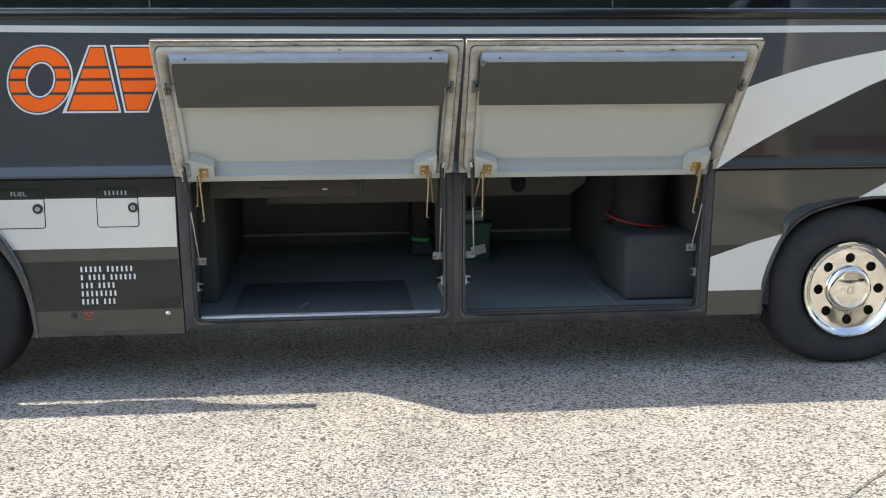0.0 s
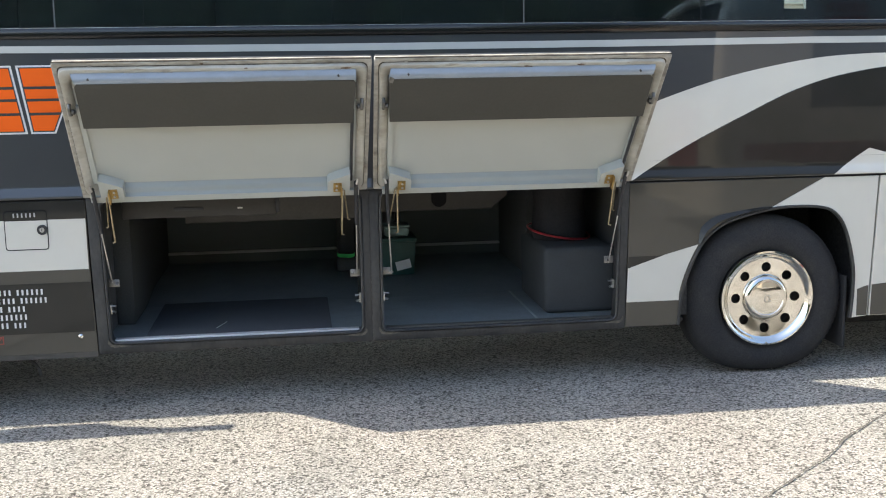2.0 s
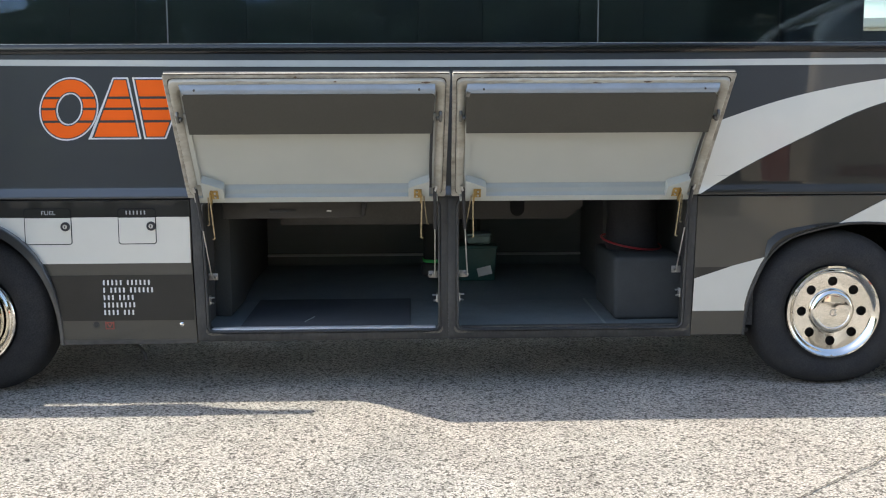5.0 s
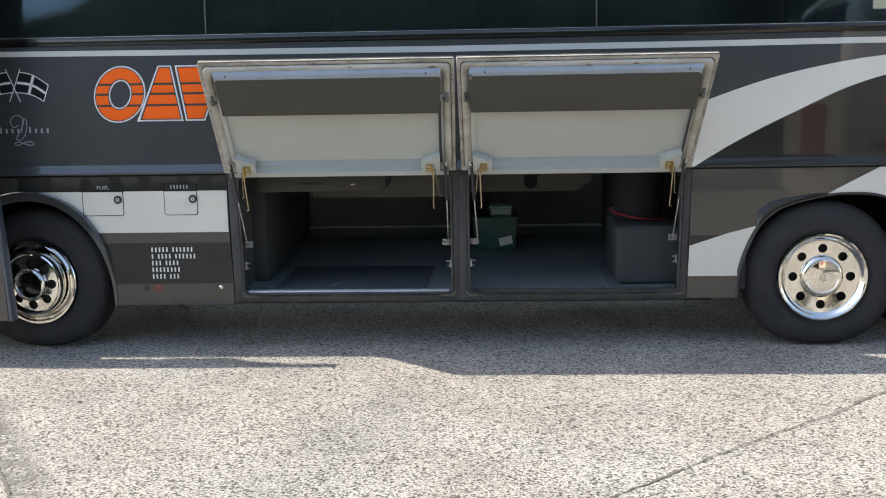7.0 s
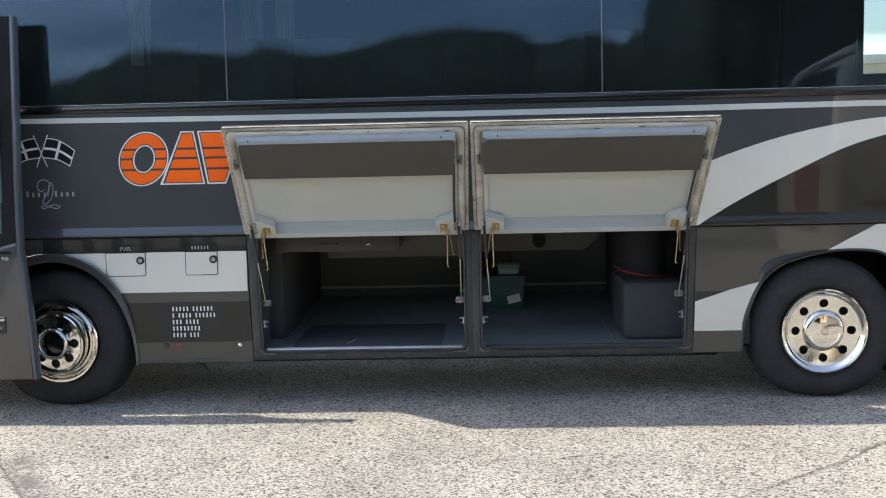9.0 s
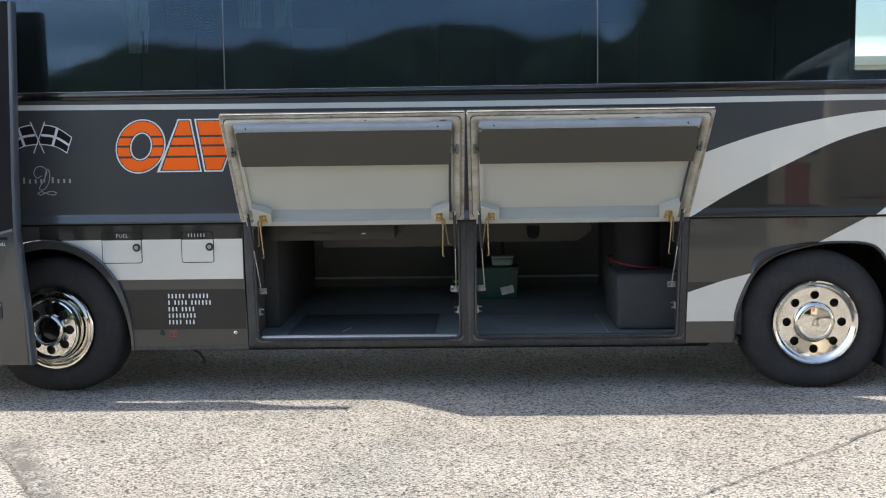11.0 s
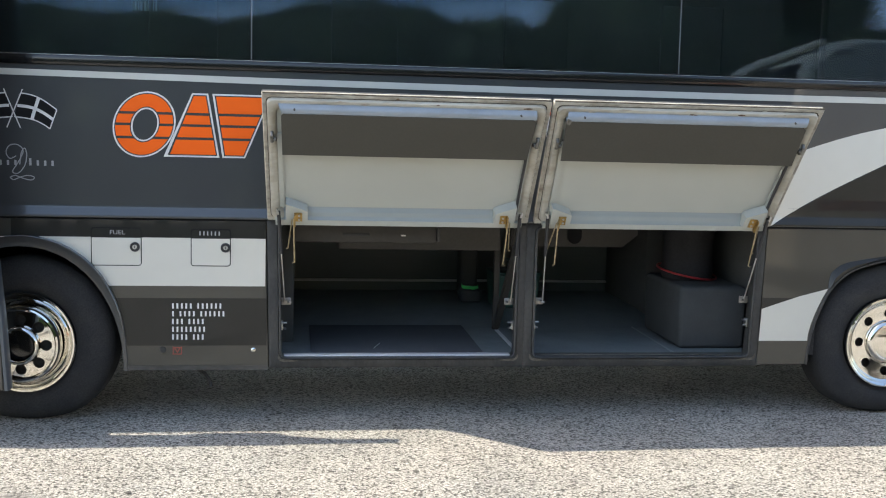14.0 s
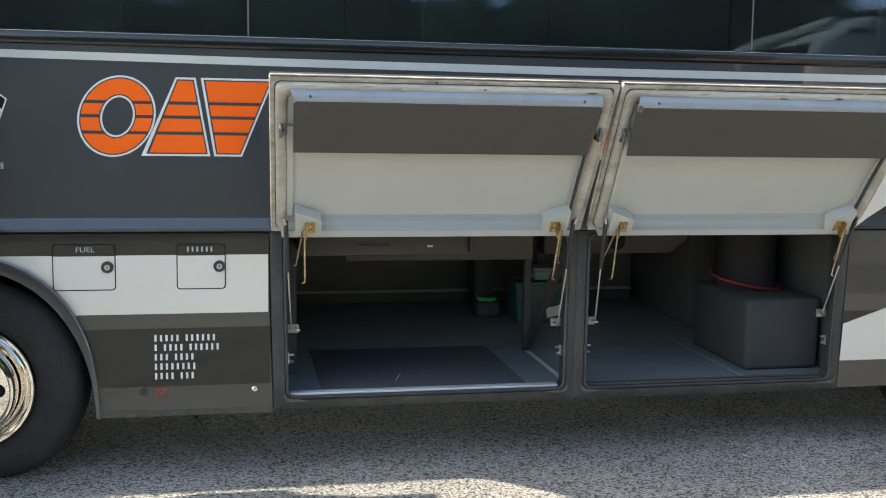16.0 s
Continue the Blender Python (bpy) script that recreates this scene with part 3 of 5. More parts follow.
strip("great_swoosh", M_WHITE, [(SW_LOW[0][0], 1.365)] + SW_TOP[4:] + [p for p in SW_LOW[::-1] if p[1] > 1.36], label="sweeping white vinyl swoosh")
strip("charcoal_field", M_CHARCOAL, [(1.86, 1.365)] + [(x + 0.004, z - 0.004) for x, z in SW_LOW if z > 1.372] + [(5.9, 1.365)], -0.0025, 0.001, "charcoal field under the swoosh")
strip("white_swoosh", M_WHITE, [(3.12, 1.367), (3.191, 1.411), (3.35, 1.367)] , -0.0055, -0.0022, "tip of the white rear blade")


def shoulder_strip(x0a, x1a, x0b, x1b):
    """Paint carried over the flared shoulder, between slanted ends."""
    prof = [(-0.0239, 1.254), (-0.0252, 1.257), (-0.0234, 1.266), (-0.0062, 1.302), (-0.0038, 1.316), (-0.0028, 1.334), (-0.0028, 1.366)]

    def build(bm):
        loops = []
        for y, z in prof:
            t = (z - 1.254) / 0.112
            loops.append([bm.verts.new((x0a + (x0b - x0a) * t, y, z)), bm.verts.new((x1a + (x1b - x1a) * t, y, z))])
        back = [[bm.verts.new((v.co.x, v.co.y + 0.002, v.co.z)) for v in l] for l in loops]
        rings(bm, loops, closed=False)
        rings(bm, back, closed=False)
    return build


made("charcoal_field", M_CHARCOAL, shoulder_strip(1.67, 2.95, 1.86, 3.115), coach)
made("white_swoosh", M_WHITE, shoulder_strip(2.955, 6.0, 3.12, 6.0), coach)
made("great_swoosh", M_WHITE, shoulder_strip(1.36, 1.665, 1.30, 1.855), coach)

# gap under the shoulder
slab("shadow_gap", M_GAP, (XF + 0.3, XR - 0.1, 0.004, 0.035, 1.232, 1.252), coach, 0)

# window band
slab("window_rail", M_GLOSSBLACK, (XF + 0.3, XR - 0.05, -0.008, 0.04, 2.133, 2.1872), coach, 0.005, "glossy black rail under the windows")
slab("rail_bead", M_STEEL, (XF + 0.3, XR - 0.05, -0.006, 0.02, 2.1885, 2.1918), coach, 0.001, "thin grey bead")
JOINTS = [-5.4, -4.30, -1.622, 1.010, 3.70, 6.1]
for a, b in zip(JOINTS, JOINTS[1:]):
    bm = bmesh.new()
    plate(bm, [(a + 0.005, 2.1930), (a + 0.005, 3.16), (b - 0.005, 3.16), (b - 0.005, 2.1930)], 0.0, 0.012)
    for v in bm.verts:
        v.co.y += (v.co.z - 2.1930) * 0.018
    part("window_pane", bm, M_PANE, coach, "dark tinted window pane", 0)
for a in JOINTS[1:-1]:
    bm = bmesh.new()
    box(bm, a - 0.0028, a + 0.0028, -0.0006, 0.016, 2.1930, 3.16)
    for v in bm.verts:
        v.co.y += (v.co.z - 2.1930) * 0.018
    part("pane_joint", bm, M_JOINT, coach, "thin grey joint between panes", 0)


def roof_shell(bm):
    """Roof and far side in one shell, with one far window left open between two stations."""
    over = [(0.016, 3.16), (0.02, 3.22), (0.045, 3.31), (0.11, 3.38), (0.3, 3.42), (1.25, 3.45), (2.2, 3.42), (2.4, 3.38), (2.48, 3.28), (2.5, 3.1)]
    under = [(2.46, 3.1), (2.2, 3.36), (0.3, 3.36), (0.06, 3.16)]
    full = over + [(2.5, 0.36), (2.46, 0.36)] + under
    for prof, xs in ((full, (XF + 0.3, XF + 1.5, 0, FAR0)), (over + under, (FAR0, FAR1)), ([(2.5, 2.41), (2.5, 0.36), (2.46, 0.36), (2.46, 2.41)], (FAR0, FAR1)), (full, (FAR1, XR))):
        loops = [[bm.verts.new((x, y, z)) for y, z in prof] for x in xs]
        rings(bm, loops)
        for l in (loops[0], loops[-1]):
            bm.faces.new(l)


FAR0, FAR1 = 3.645, 3.95
made("roof", M_SLATE, roof_shell, coach, "slate-grey roof and far side")
# low slabs added out of sight to keep light off the ground beneath
for dims in ((-2.2, 1.93, 0.56, 2.1, 0.21, 0.34), (-5.3, -3.6, 0.5, 2.1, 0.2, 0.36), (3.3, 5.9, 0.4, 2.2, 0.2, 0.36)):
    slab("underbody", M_UNDER, dims, coach, 0.02)
slab("rear_end", M_SLATE, (XR - 0.04, XR + 0.03, 0.0, 2.5, 0.4, 3.4), coach, 0.02)
slab("front_end", M_SLATE, (XF, XF + 0.35, 0.06, 2.44, 0.35, 3.3), coach, 0.05)
# black sheets added behind the glass, standing for the dark saloon
slab("inner_bulkhead", M_BLACK, (-5.3, 1.7, 0.06, 0.09, 2.2, 3.3), coach, 0)
slab("inner_bulkhead", M_BLACK, (3.75, 6.0, 0.06, 0.09, 2.2, 3.3), coach, 0)
slab("inner_bulkhead", M_BLACK, (1.67, 1.7, 0.09, 2.45, 1.3, 3.3), coach, 0)
# slab added where a seat would hide the far window's brightness
slab("seat_back", M_BLACK, (2.55, 3.15, 1.14, 1.26, 1.3, 3.2), coach, 0.03)


def curtain(x0, x1, z0, z1):
    """A pleated curtain hanging inside the glass."""
    def build(bm):
        n = 28
        loops = [[bm.verts.new((x0 + (x1 - x0) * k / n, 0.048 + 0.006 * math.sin(k * 1.9) + 0.004 * math.sin(k * 0.7), z)) for k in range(n + 1)] for z in (z0, (z0 + z1) / 2, z1)]
        rings(bm, loops, closed=False)
    made("curtain", M_CURTAIN, build, coach, "pale pleated window curtain")


for ends_x in ((-2.31, -2.16), (-1.52, -1.36), (-1.27, -1.14)):
    curtain(*ends_x, 2.46 if ends_x[0] < -2 else 2.62, 3.15)
for x in (-2.02, -0.95, 0.1, 1.1):
    made("seat_headrest", M_BLACK, lambda bm: box(bm, x - 0.2, x + 0.2, 0.045, 0.06, 2.2, 2.62, 0.012, 2), coach, "dark seat back close to the glass")
slab("saloon_floor", M_BAYWALL, (-4.0, 6.1, 0.05, 2.45, 1.26, 1.3), coach, 0)
for dims in ((-2.3, 2.03, 0.06, 2.44, 0.345, 0.375), (3.2, 6.1, 0.06, 2.44, 0.36, 0.5), (-5.6, -3.55, 0.06, 2.44, 0.36, 0.5), (-3.6, -2.3, 0.75, 1.75, 0.4, 0.6), (2.0, 3.25, 0.75, 1.75, 0.4, 0.6)):
    slab("underbody", M_UNDER, dims, coach, 0.01)
for dims in ((-3.6, -2.25, 0.62, 0.66, 0.36, 1.25), (2.0, 3.2, 0.75, 0.79, 0.36, 1.25), (-2.32, -2.28, 0.03, 0.62, 0.4, 1.25), (-3.66, -3.6, 0.03, 0.62, 0.4, 1.25),
             (2.0, 2.04, 0.03, 0.75, 0.4, 1.25), (3.19, 3.23, 0.03, 0.75, 0.4, 1.25), (-3.6, -2.3, 0.04, 0.62, 1.2, 1.24), (2.0, 3.2, 0.04, 0.75, 1.16, 1.24)):
    slab("wheel_well", M_UNDER, dims, coach, 0)


def arch_lip(path, width, out):
    """A rounded lip along a wheel arch, proud of the panel."""
    def build(bm):
        loops = []
        for i, (x, z) in enumerate(path):
            a, b = path[max(i - 1, 0)], path[min(i + 1, len(path) - 1)]
            d = Vector((b[0] - a[0], b[1] - a[1])).normalized()
            nx, nz = -d.y, d.x
            loops.append([bm.verts.new((x + nx * o, y, z + nz * o)) for o, y in ((0, 0.05), (0, -0.008), (width * 0.25, -0.008 - out), (width * 0.7, -0.008 - out * 0.8), (width, -0.006), (width, 0.01))])
        rings(bm, loops, closed=False)
    return build


def front_flare(bm):
    """The body side turned outwards over the front wheel, fading towards the foot of the arch."""
    loops = []
    for i, (x, z) in enumerate(FRONT_ARCH):
        a, b = FRONT_ARCH[max(i - 1, 0)], FRONT_ARCH[min(i + 1, len(FRONT_ARCH) - 1)]
        d = Vector((b[0] - a[0], b[1] - a[1])).normalized()
        k = min(1.0, max(0.0, (z - 0.4) / 0.6))
        k = k * k * (3 - 2 * k)
        inner, out = -0.004 - 0.046 * k, 0.008 + 0.036 * k
        rows = ((0.020, 0.01), (0.020, -0.0075), (0.015, -0.0105), (inner + 0.012, -0.006 - out), (inner + 0.004, -0.009 - out), (inner, -0.005 - out), (inner, 0.05))
        loops.append([bm.verts.new((x - d.y * o, y, z + d.x * o)) for o, y in rows])
    rings(bm, loops, closed=False)


made("arch_lip", M_SLATE, front_flare, coach, "flared slate-grey wheel-arch lip")
made("arch_lip", M_SEAL, arch_lip(REAR_ARCH, 0.018, 0.004), coach, "narrow dark wheel-arch edge")
brow = [p for p in REAR_ARCH if 2.10 < p[0] < 2.60]


def brow_mesh(bm):
    loops = []
    for i, (x, z) in enumerate(brow):
        t = i / (len(brow) - 1)
        w = 0.008 + 0.058 * min(1.0, t * 1.5) * (1.0 if t < 0.85 else (1.02 - t) / 0.17)
        d = Vector((x - 2.66, z - 0.45)).normalized()
        loops.append([bm.verts.new((x + d.x * o, y, z + d.y * o)) for o, y in ((0.006, 0.0), (0.006, -0.02), (w * 0.4, -0.026), (w, -0.008), (w, 0.0))])
    rings(bm, loops, closed=False)


made("arch_brow", M_CHARCOAL, brow_mesh, coach, "dark flared brow above the rear wheel")

# fuel and second filler flap
def filler(x0, x1, lock_x, z0, z1, word):
    f = made("filler_flap", M_GAP, lambda bm: [plate(bm, rrect(x0, x1, z0, z1, 0.018, 4), -0.0075, -0.003)], coach, "small square filler flap with a lock", 0)
    made("flap_face", M_WHITE, lambda bm: plate(bm, [(x1 - 0.0055, 1.1295), (x0 + 0.0055, 1.1295)] + [p for p in rrect(x0 + 0.0055, x1 - 0.0055, z0 + 0.0055, z1 - 0.0055, 0.014, 4) if p[1] < 1.1], -0.0095, -0.0072), f, "", 0)
    made("flap_head", M_CHARCOAL, lambda bm: plate(bm, [(x1 - 0.0055, 1.1305), (x1 - 0.0055, z1 - 0.018), (x1 - 0.018, z1 - 0.0055), (x0 + 0.018, z1 - 0.0055), (x0 + 0.0055, z1 - 0.018), (x0 + 0.0055, 1.1305)], -0.0095, -0.0072), f, "", 0)
    made("lock", M_BLACK, lambda bm: lathe(bm, [(0.0, -0.016), (0.012, -0.016), (0.0135, -0.02), (0.026, -0.02), (0.029, -0.014), (0.029, -0.0095)], lock_x, 1.076, 28), f, "black lock ring")
    made("lock_barrel", M_STEEL, lambda bm: lathe(bm, [(0.0, -0.0215), (0.0135, -0.021), (0.0155, -0.016)], lock_x, 1.076, 20), f)
    slab("key_slot", M_BLACK, (lock_x - 0.002, lock_x + 0.002, -0.0225, -0.0208, 1.068, 1.084), f, 0)
    return f


fuel = filler(-2.55, -2.258, -2.297, 0.962, 1.19, "fuel")
lettering("fuel_word", "FUEL", 0.034, -2.44, -0.0105, 1.15, M_INKSOFT, fuel, "small white letters", 0.086)
second = filler(-1.973, -1.737, -1.768, 0.962, 1.188, "")
for k in range(6):
    slab("print_bar", M_INKSOFT, (-1.922 + k * 0.0225, -1.914 + k * 0.0225, -0.0108, -0.0092, 1.149, 1.173), second, 0)

# owner's details become bars, five lines
for row, words in enumerate(((5, 6), (1, 4, 6), (3, 4), (8,), (4, 3))):
    x = -2.083
    for letters in words:
        for _ in range(letters):
            slab("print_bar", M_INK, (x, x + 0.0105, -0.0082, -0.006, 0.705 - row * 0.0475, 0.7365 - row * 0.0475), coach, 0)
            x += 0.0262
        x += 0.018

made("marker_stud", M_CHROME, lambda bm: lathe(bm, [(0, -0.016), (0.008, -0.015), (0.014, -0.011), (0.016, -0.004)], -1.6, 0.451, 20), coach, "round bright stud")
made("rubber_plug", M_SEAL, lambda bm: lathe(bm, [(0, -0.008), (0.012, -0.011), (0.018, -0.01), (0.02, -0.004)], -2.138, 0.452, 20), coach, "round grey plug")


def tow_mark(bm):
    tri = [(-2.075, 0.468), (-2.03, 0.468), (-2.0525, 0.433)]
    inner = [(-2.064, 0.462), (-2.041, 0.462), (-2.0525, 0.4445)]
    a = [bm.verts.new((x, -0.0072, z)) for x, z in tri]
    b = [bm.verts.new((x, -0.0072, z)) for x, z in inner]
    rings(bm, [a, b])
    box(bm, -2.08, -2.074, -0.0072, -0.004, 0.425, 0.472)
    box(bm, -2.031, -2.025, -0.0072, -0.004, 0.425, 0.472)
    box(bm, -2.08, -2.025, -0.0072, -0.004, 0.423, 0.429)


made("tow_mark", M_REDMARK, tow_mark, coach, "faded red triangle mark", 0)

# big badge: ring, wedge and slanted bar in striped orange with white edges
def sheared(pts, lean=0.16, z0=1.63):
    return [(x + (z - z0) * lean, z) for x, z in pts]


def ellipse(cx, cz, rx, rz, n=48):
    return [(cx + rx * math.cos(2 * math.pi * i / n), cz + rz * math.sin(2 * math.pi * i / n)) for i in range(n)]


def ring_plate(outer, inner, y):
    def build(bm):
        rings(bm, [[bm.verts.new((x, yy, z)) for x, z in p] for p, yy in ((outer, 0.0), (outer, y), (inner, y), (inner, 0.0))])
    return build


def banded(outline, y, bands):
    """A plate cut into level bands by thin gaps."""
    def build(bm):
        for lo, hi in bands:
            poly = outline
            for lim, sign in ((lo, 1), (hi, -1)):
                out = []
                for a, b in zip(poly, poly[1:] + poly[:1]):
                    ia, ib = sign * (a[1] - lim) >= 0, sign * (b[1] - lim) >= 0
                    if ia:
                        out.append(a)
                    if ia != ib:
                        t = (lim - a[1]) / (b[1] - a[1])
                        out.append((a[0] + (b[0] - a[0]) * t, lim))
                poly = out
                if not poly:
                    break
            if len(poly) > 2:
                plate(bm, poly, y, -0.001)
    return build


BANDS = [(1.578, 1.716), (1.731, 1.793), (1.808, 1.860), (1.875, 2.028)]
LC, LZ = -2.240, 1.800
made("badge_ring_edge", M_INK, ring_plate(sheared(ellipse(LC, LZ, 0.179, 0.193), 0.12, LZ), sheared(ellipse(LC + 0.004, LZ, 0.070, 0.09), 0.12, LZ), -0.003), coach, "white badge outline", 0)


def ring_band(band, half):
    def build(bm):
        o, i = sheared(ellipse(LC, LZ, 0.164, 0.178, 64), 0.12, LZ), sheared(ellipse(LC + 0.004, LZ, 0.085, 0.105, 64), 0.12, LZ)
        for k in range(32):
            k = (k + 16 + 32 * half) % 64
            j = (k + 1) % 64
            banded([o[k], o[j], i[j], i[k]], -0.0045, [band])(bm)
        bmesh.ops.remove_doubles(bm, verts=bm.verts, dist=0.0002)
    return build


made("badge_ring_ground", M_SLATE, ring_plate(sheared(ellipse(LC, LZ, 0.170, 0.184), 0.12, LZ), sheared(ellipse(LC + 0.004, LZ, 0.079, 0.099), 0.12, LZ), -0.0037), coach, "", 0)
for band in BANDS:
    for half in (0, 1):
        made("badge_ring_stripe", M_ORANGE, ring_band(band, half), coach, "orange stripe of the ring", 0)
def between(outer, inner, k=0.4):
    """An outline part of the way from the inner to the outer one."""
    return [(b[0] + (a[0] - b[0]) * k, b[1] + (a[1] - b[1]) * k) for a, b in zip(outer, inner)]


WEDGE = [(-2.13, 1.614), (-1.965, 1.990), (-1.872, 1.990), (-1.806, 1.614)]
INNER = [(-2.092, 1.630), (-1.955, 1.974), (-1.886, 1.974), (-1.826, 1.630)]
strip("badge_wedge_edge", M_INK, WEDGE, -0.003, 0.0, "white badge outline")
strip("badge_wedge_ground", M_SLATE, between(WEDGE, INNER), -0.0037, -0.002)
made("badge_wedge", M_ORANGE, banded(INNER, -0.0045, BANDS), coach, "orange striped wedge", 0)
BAR = [(-1.788, 1.614), (-1.848, 1.990), (-1.5, 1.990), (-1.655, 1.614)]
BARIN = [(-1.772, 1.630), (-1.826, 1.974), (-1.522, 1.974), (-1.666, 1.630)]
strip("badge_bar_edge", M_INK, BAR, -0.0034, 0.0, "white badge outline")
strip("badge_bar_ground", M_SLATE, between(BAR, BARIN), -0.0041, -0.002)
made("badge_bar", M_ORANGE, banded(BARIN, -0.0049, BANDS), coach, "orange striped bar", 0)
BLOCK = [(-1.46, 1.614), (-1.42, 1.990), (-0.72, 1.990), (-0.76, 1.614)]
BLOCKIN = [(-1.445, 1.630), (-1.405, 1.974), (-0.735, 1.974), (-0.775, 1.630)]
strip("badge_block_edge", M_INK, BLOCK, -0.003, 0.0, "white badge outline")
strip("badge_block_ground", M_SLATE, BLOCKIN, -0.0037, -0.002)
made("badge_block", M_ORANGE, banded(BLOCKIN, -0.0045, BANDS), coach, "orange striped block", 0)


LAST = [(0.18, 1.614), (0.18, 1.990), (0.62, 1.990), (0.62, 1.614)]
LASTIN = [(0.196, 1.630), (0.196, 1.974), (0.604, 1.974), (0.604, 1.630)]
strip("badge_block_edge", M_INK, LAST, -0.003, 0.0, "white badge outline")
strip("badge_block_ground", M_SLATE, LASTIN, -0.0037, -0.002)
made("badge_block", M_ORANGE, banded(LASTIN, -0.0045, BANDS), coach, "orange striped block", 0)


# crossed flags and the fleet emblem as thin white line work
def ribbon(bm, pts, width, y=-0.002):
    pts = [Vector(p) for p in pts]
    a, b = [], []
    for i, p in enumerate(pts):
        d = (pts[min(i + 1, len(pts) - 1)] - pts[max(i - 1, 0)]).normalized()
        w = width[i] if isinstance(width, list) else width
        a.append(bm.verts.new((p.x - d.y * w / 2, y, p.y + d.x * w / 2)))
        b.append(bm.verts.new((p.x + d.y * w / 2, y, p.y - d.x * w / 2)))
    rings(bm, [a, b], closed=False)


def flag(sign):
    """One half of the crossed pair: pole, edge lines and cross."""
    def at(u, v):
        u = u + v * 0.32
        return (-2.975 + sign * (0.044 + u), 1.962 + 1.12 * v - 0.42 * u + 0.018 * math.sin(u * 18))
    lines = [([(-2.975 + sign * 0.052, 1.985), (-2.975 - sign * 0.038, 1.762)], 0.007)]
    us, vs = [i * 0.0165 for i in range(13)], (0.0, -0.03, -0.065, -0.095, -0.125)
    lines += [([at(u, v) for u in us], w) for v, w in ((0.0, 0.007), (-0.065, 0.017), (-0.125, 0.007))]
    lines += [([at(u, v) for v in vs], w) for u, w in ((0.198, 0.007), (0.098, 0.019))]
    edge = [at(u, 0.0) for u in us] + [at(us[-1], v) for v in vs[1:]] + [at(u, -0.125) for u in us[::-1]]
    made("flag_field", M_GAP, lambda bm: plate(bm, edge, -0.0015, -0.0003), coach, "black flag field", 0)
    for k, (pts, w) in enumerate(lines):
        made("flag_line", M_INK, lambda bm: ribbon(bm, pts, w, -0.002 - 0.0003 * k), coach, "white line of a crossed-flag emblem", 0)


flag(-1)
flag(1)


def emblem(bm):
    c = curve_through([(-2.965, 1.60), (-3.0, 1.585), (-3.02, 1.62), (-3.0, 1.66), (-2.955, 1.665), (-2.925, 1.63), (-2.95, 1.57), (-2.985, 1.51), (-2.955, 1.50), (-2.92, 1.54), (-2.905, 1.60), (-2.915, 1.645), (-2.935, 1.62), (-2.945, 1.55)], 6)
    ribbon(bm, c, 0.006)
    ribbon(bm, curve_through([(-3.0, 1.475), (-2.98, 1.462), (-2.94, 1.478), (-2.90, 1.488), (-2.865, 1.478), (-2.88, 1.462), (-2.92, 1.468), (-2.97, 1.486), (-3.0, 1.475)], 6), 0.006)


made("emblem_flourish", M_INKGREY, emblem, coach, "grey curling emblem", 0)
for k in range(9):
    if k not in (4,):
        x = -3.10 + k * 0.0415
        slab("print_bar", M_INKGREY, (x, x + 0.013, -0.0022, -0.0005, 1.546, 1.576 + (0.012 if k in (0, 5) else 0)), coach, 0)

# ---- wheels ----
def tyre_mesh(cx, y):
    def build(bm):
        lathe(bm, [(0.298, 0.10), (0.300, 0.035), (0.315, 0.018), (0.345, 0.006), (0.385, 0.0), (0.43, 0.006), (0.47, 0.022), (0.492, 0.036), (0.508, 0.05), (0.518, 0.07),
                   (0.522, 0.09), (0.522, 0.24), (0.508, 0.28), (0.46, 0.30), (0.30, 0.30)], cx, HUB, 96, y)
        for k in range(80):     # shoulder blocks
            a0, a1 = 2 * math.pi * k / 80, 2 * math.pi * (k + 0.62) / 80
            vs = [(r, yy, a) for r, yy in ((0.494, 0.034), (0.511, 0.05), (0.520, 0.074)) for a in (a0, a1)]
            pts = [bm.verts.new((cx + (r + 0.002) * math.cos(a), y + yy - 0.0015, HUB + (r + 0.002) * math.sin(a))) for r, yy, a in vs]
            bm.faces.new((pts[0], pts[1], pts[3], pts[2]))
            bm.faces.new((pts[2], pts[3], pts[5], pts[4]))
        for v in bm.verts:      # the load rounds off and flattens the foot
            if v.co.z < 0.09:
                v.co.z = 0.09 * max((v.co.z + 0.044) / 0.134, 0.02) ** 1.2
    return build


def holed_disc(cx, r0, r1, rh, hole_r, y_at, depth, y):
    """A ring of sheet metal with eight round hand holes."""
    def build(bm):
        n = 24
        for k in range(8):
            mid = math.pi / 8 + 2 * math.pi * k / 8 + 0.39
            half = math.pi / 8
            ring0, ring1, ring2 = [], [], []
            for i in range(n):
                a = 2 * math.pi * i / n
                c, s = math.cos(a), math.sin(a)
                m = max(abs(c), abs(s))
                u, w = c / m, s / m
                r = (r0 + r1) / 2 + u * (r1 - r0) / 2
                th = mid + w * half
                ring0.append(bm.verts.new((cx + r * math.cos(th), y + y_at(r), HUB + r * math.sin(th))))
                px, pz = rh * math.cos(mid) + hole_r * (c * math.cos(mid) - s * math.sin(mid)), rh * math.sin(mid) + hole_r * (c * math.sin(mid) + s * math.cos(mid))
                rr = math.hypot(px, pz)
                ring1.append(bm.verts.new((cx + px, y + y_at(rr), HUB + pz)))
                ring2.append(bm.verts.new((cx + px, y + y_at(rr) + depth, HUB + pz)))
            rings(bm, [ring0, ring1, ring2])
        bmesh.ops.remove_doubles(bm, verts=bm.verts, dist=0.0004)
    return build


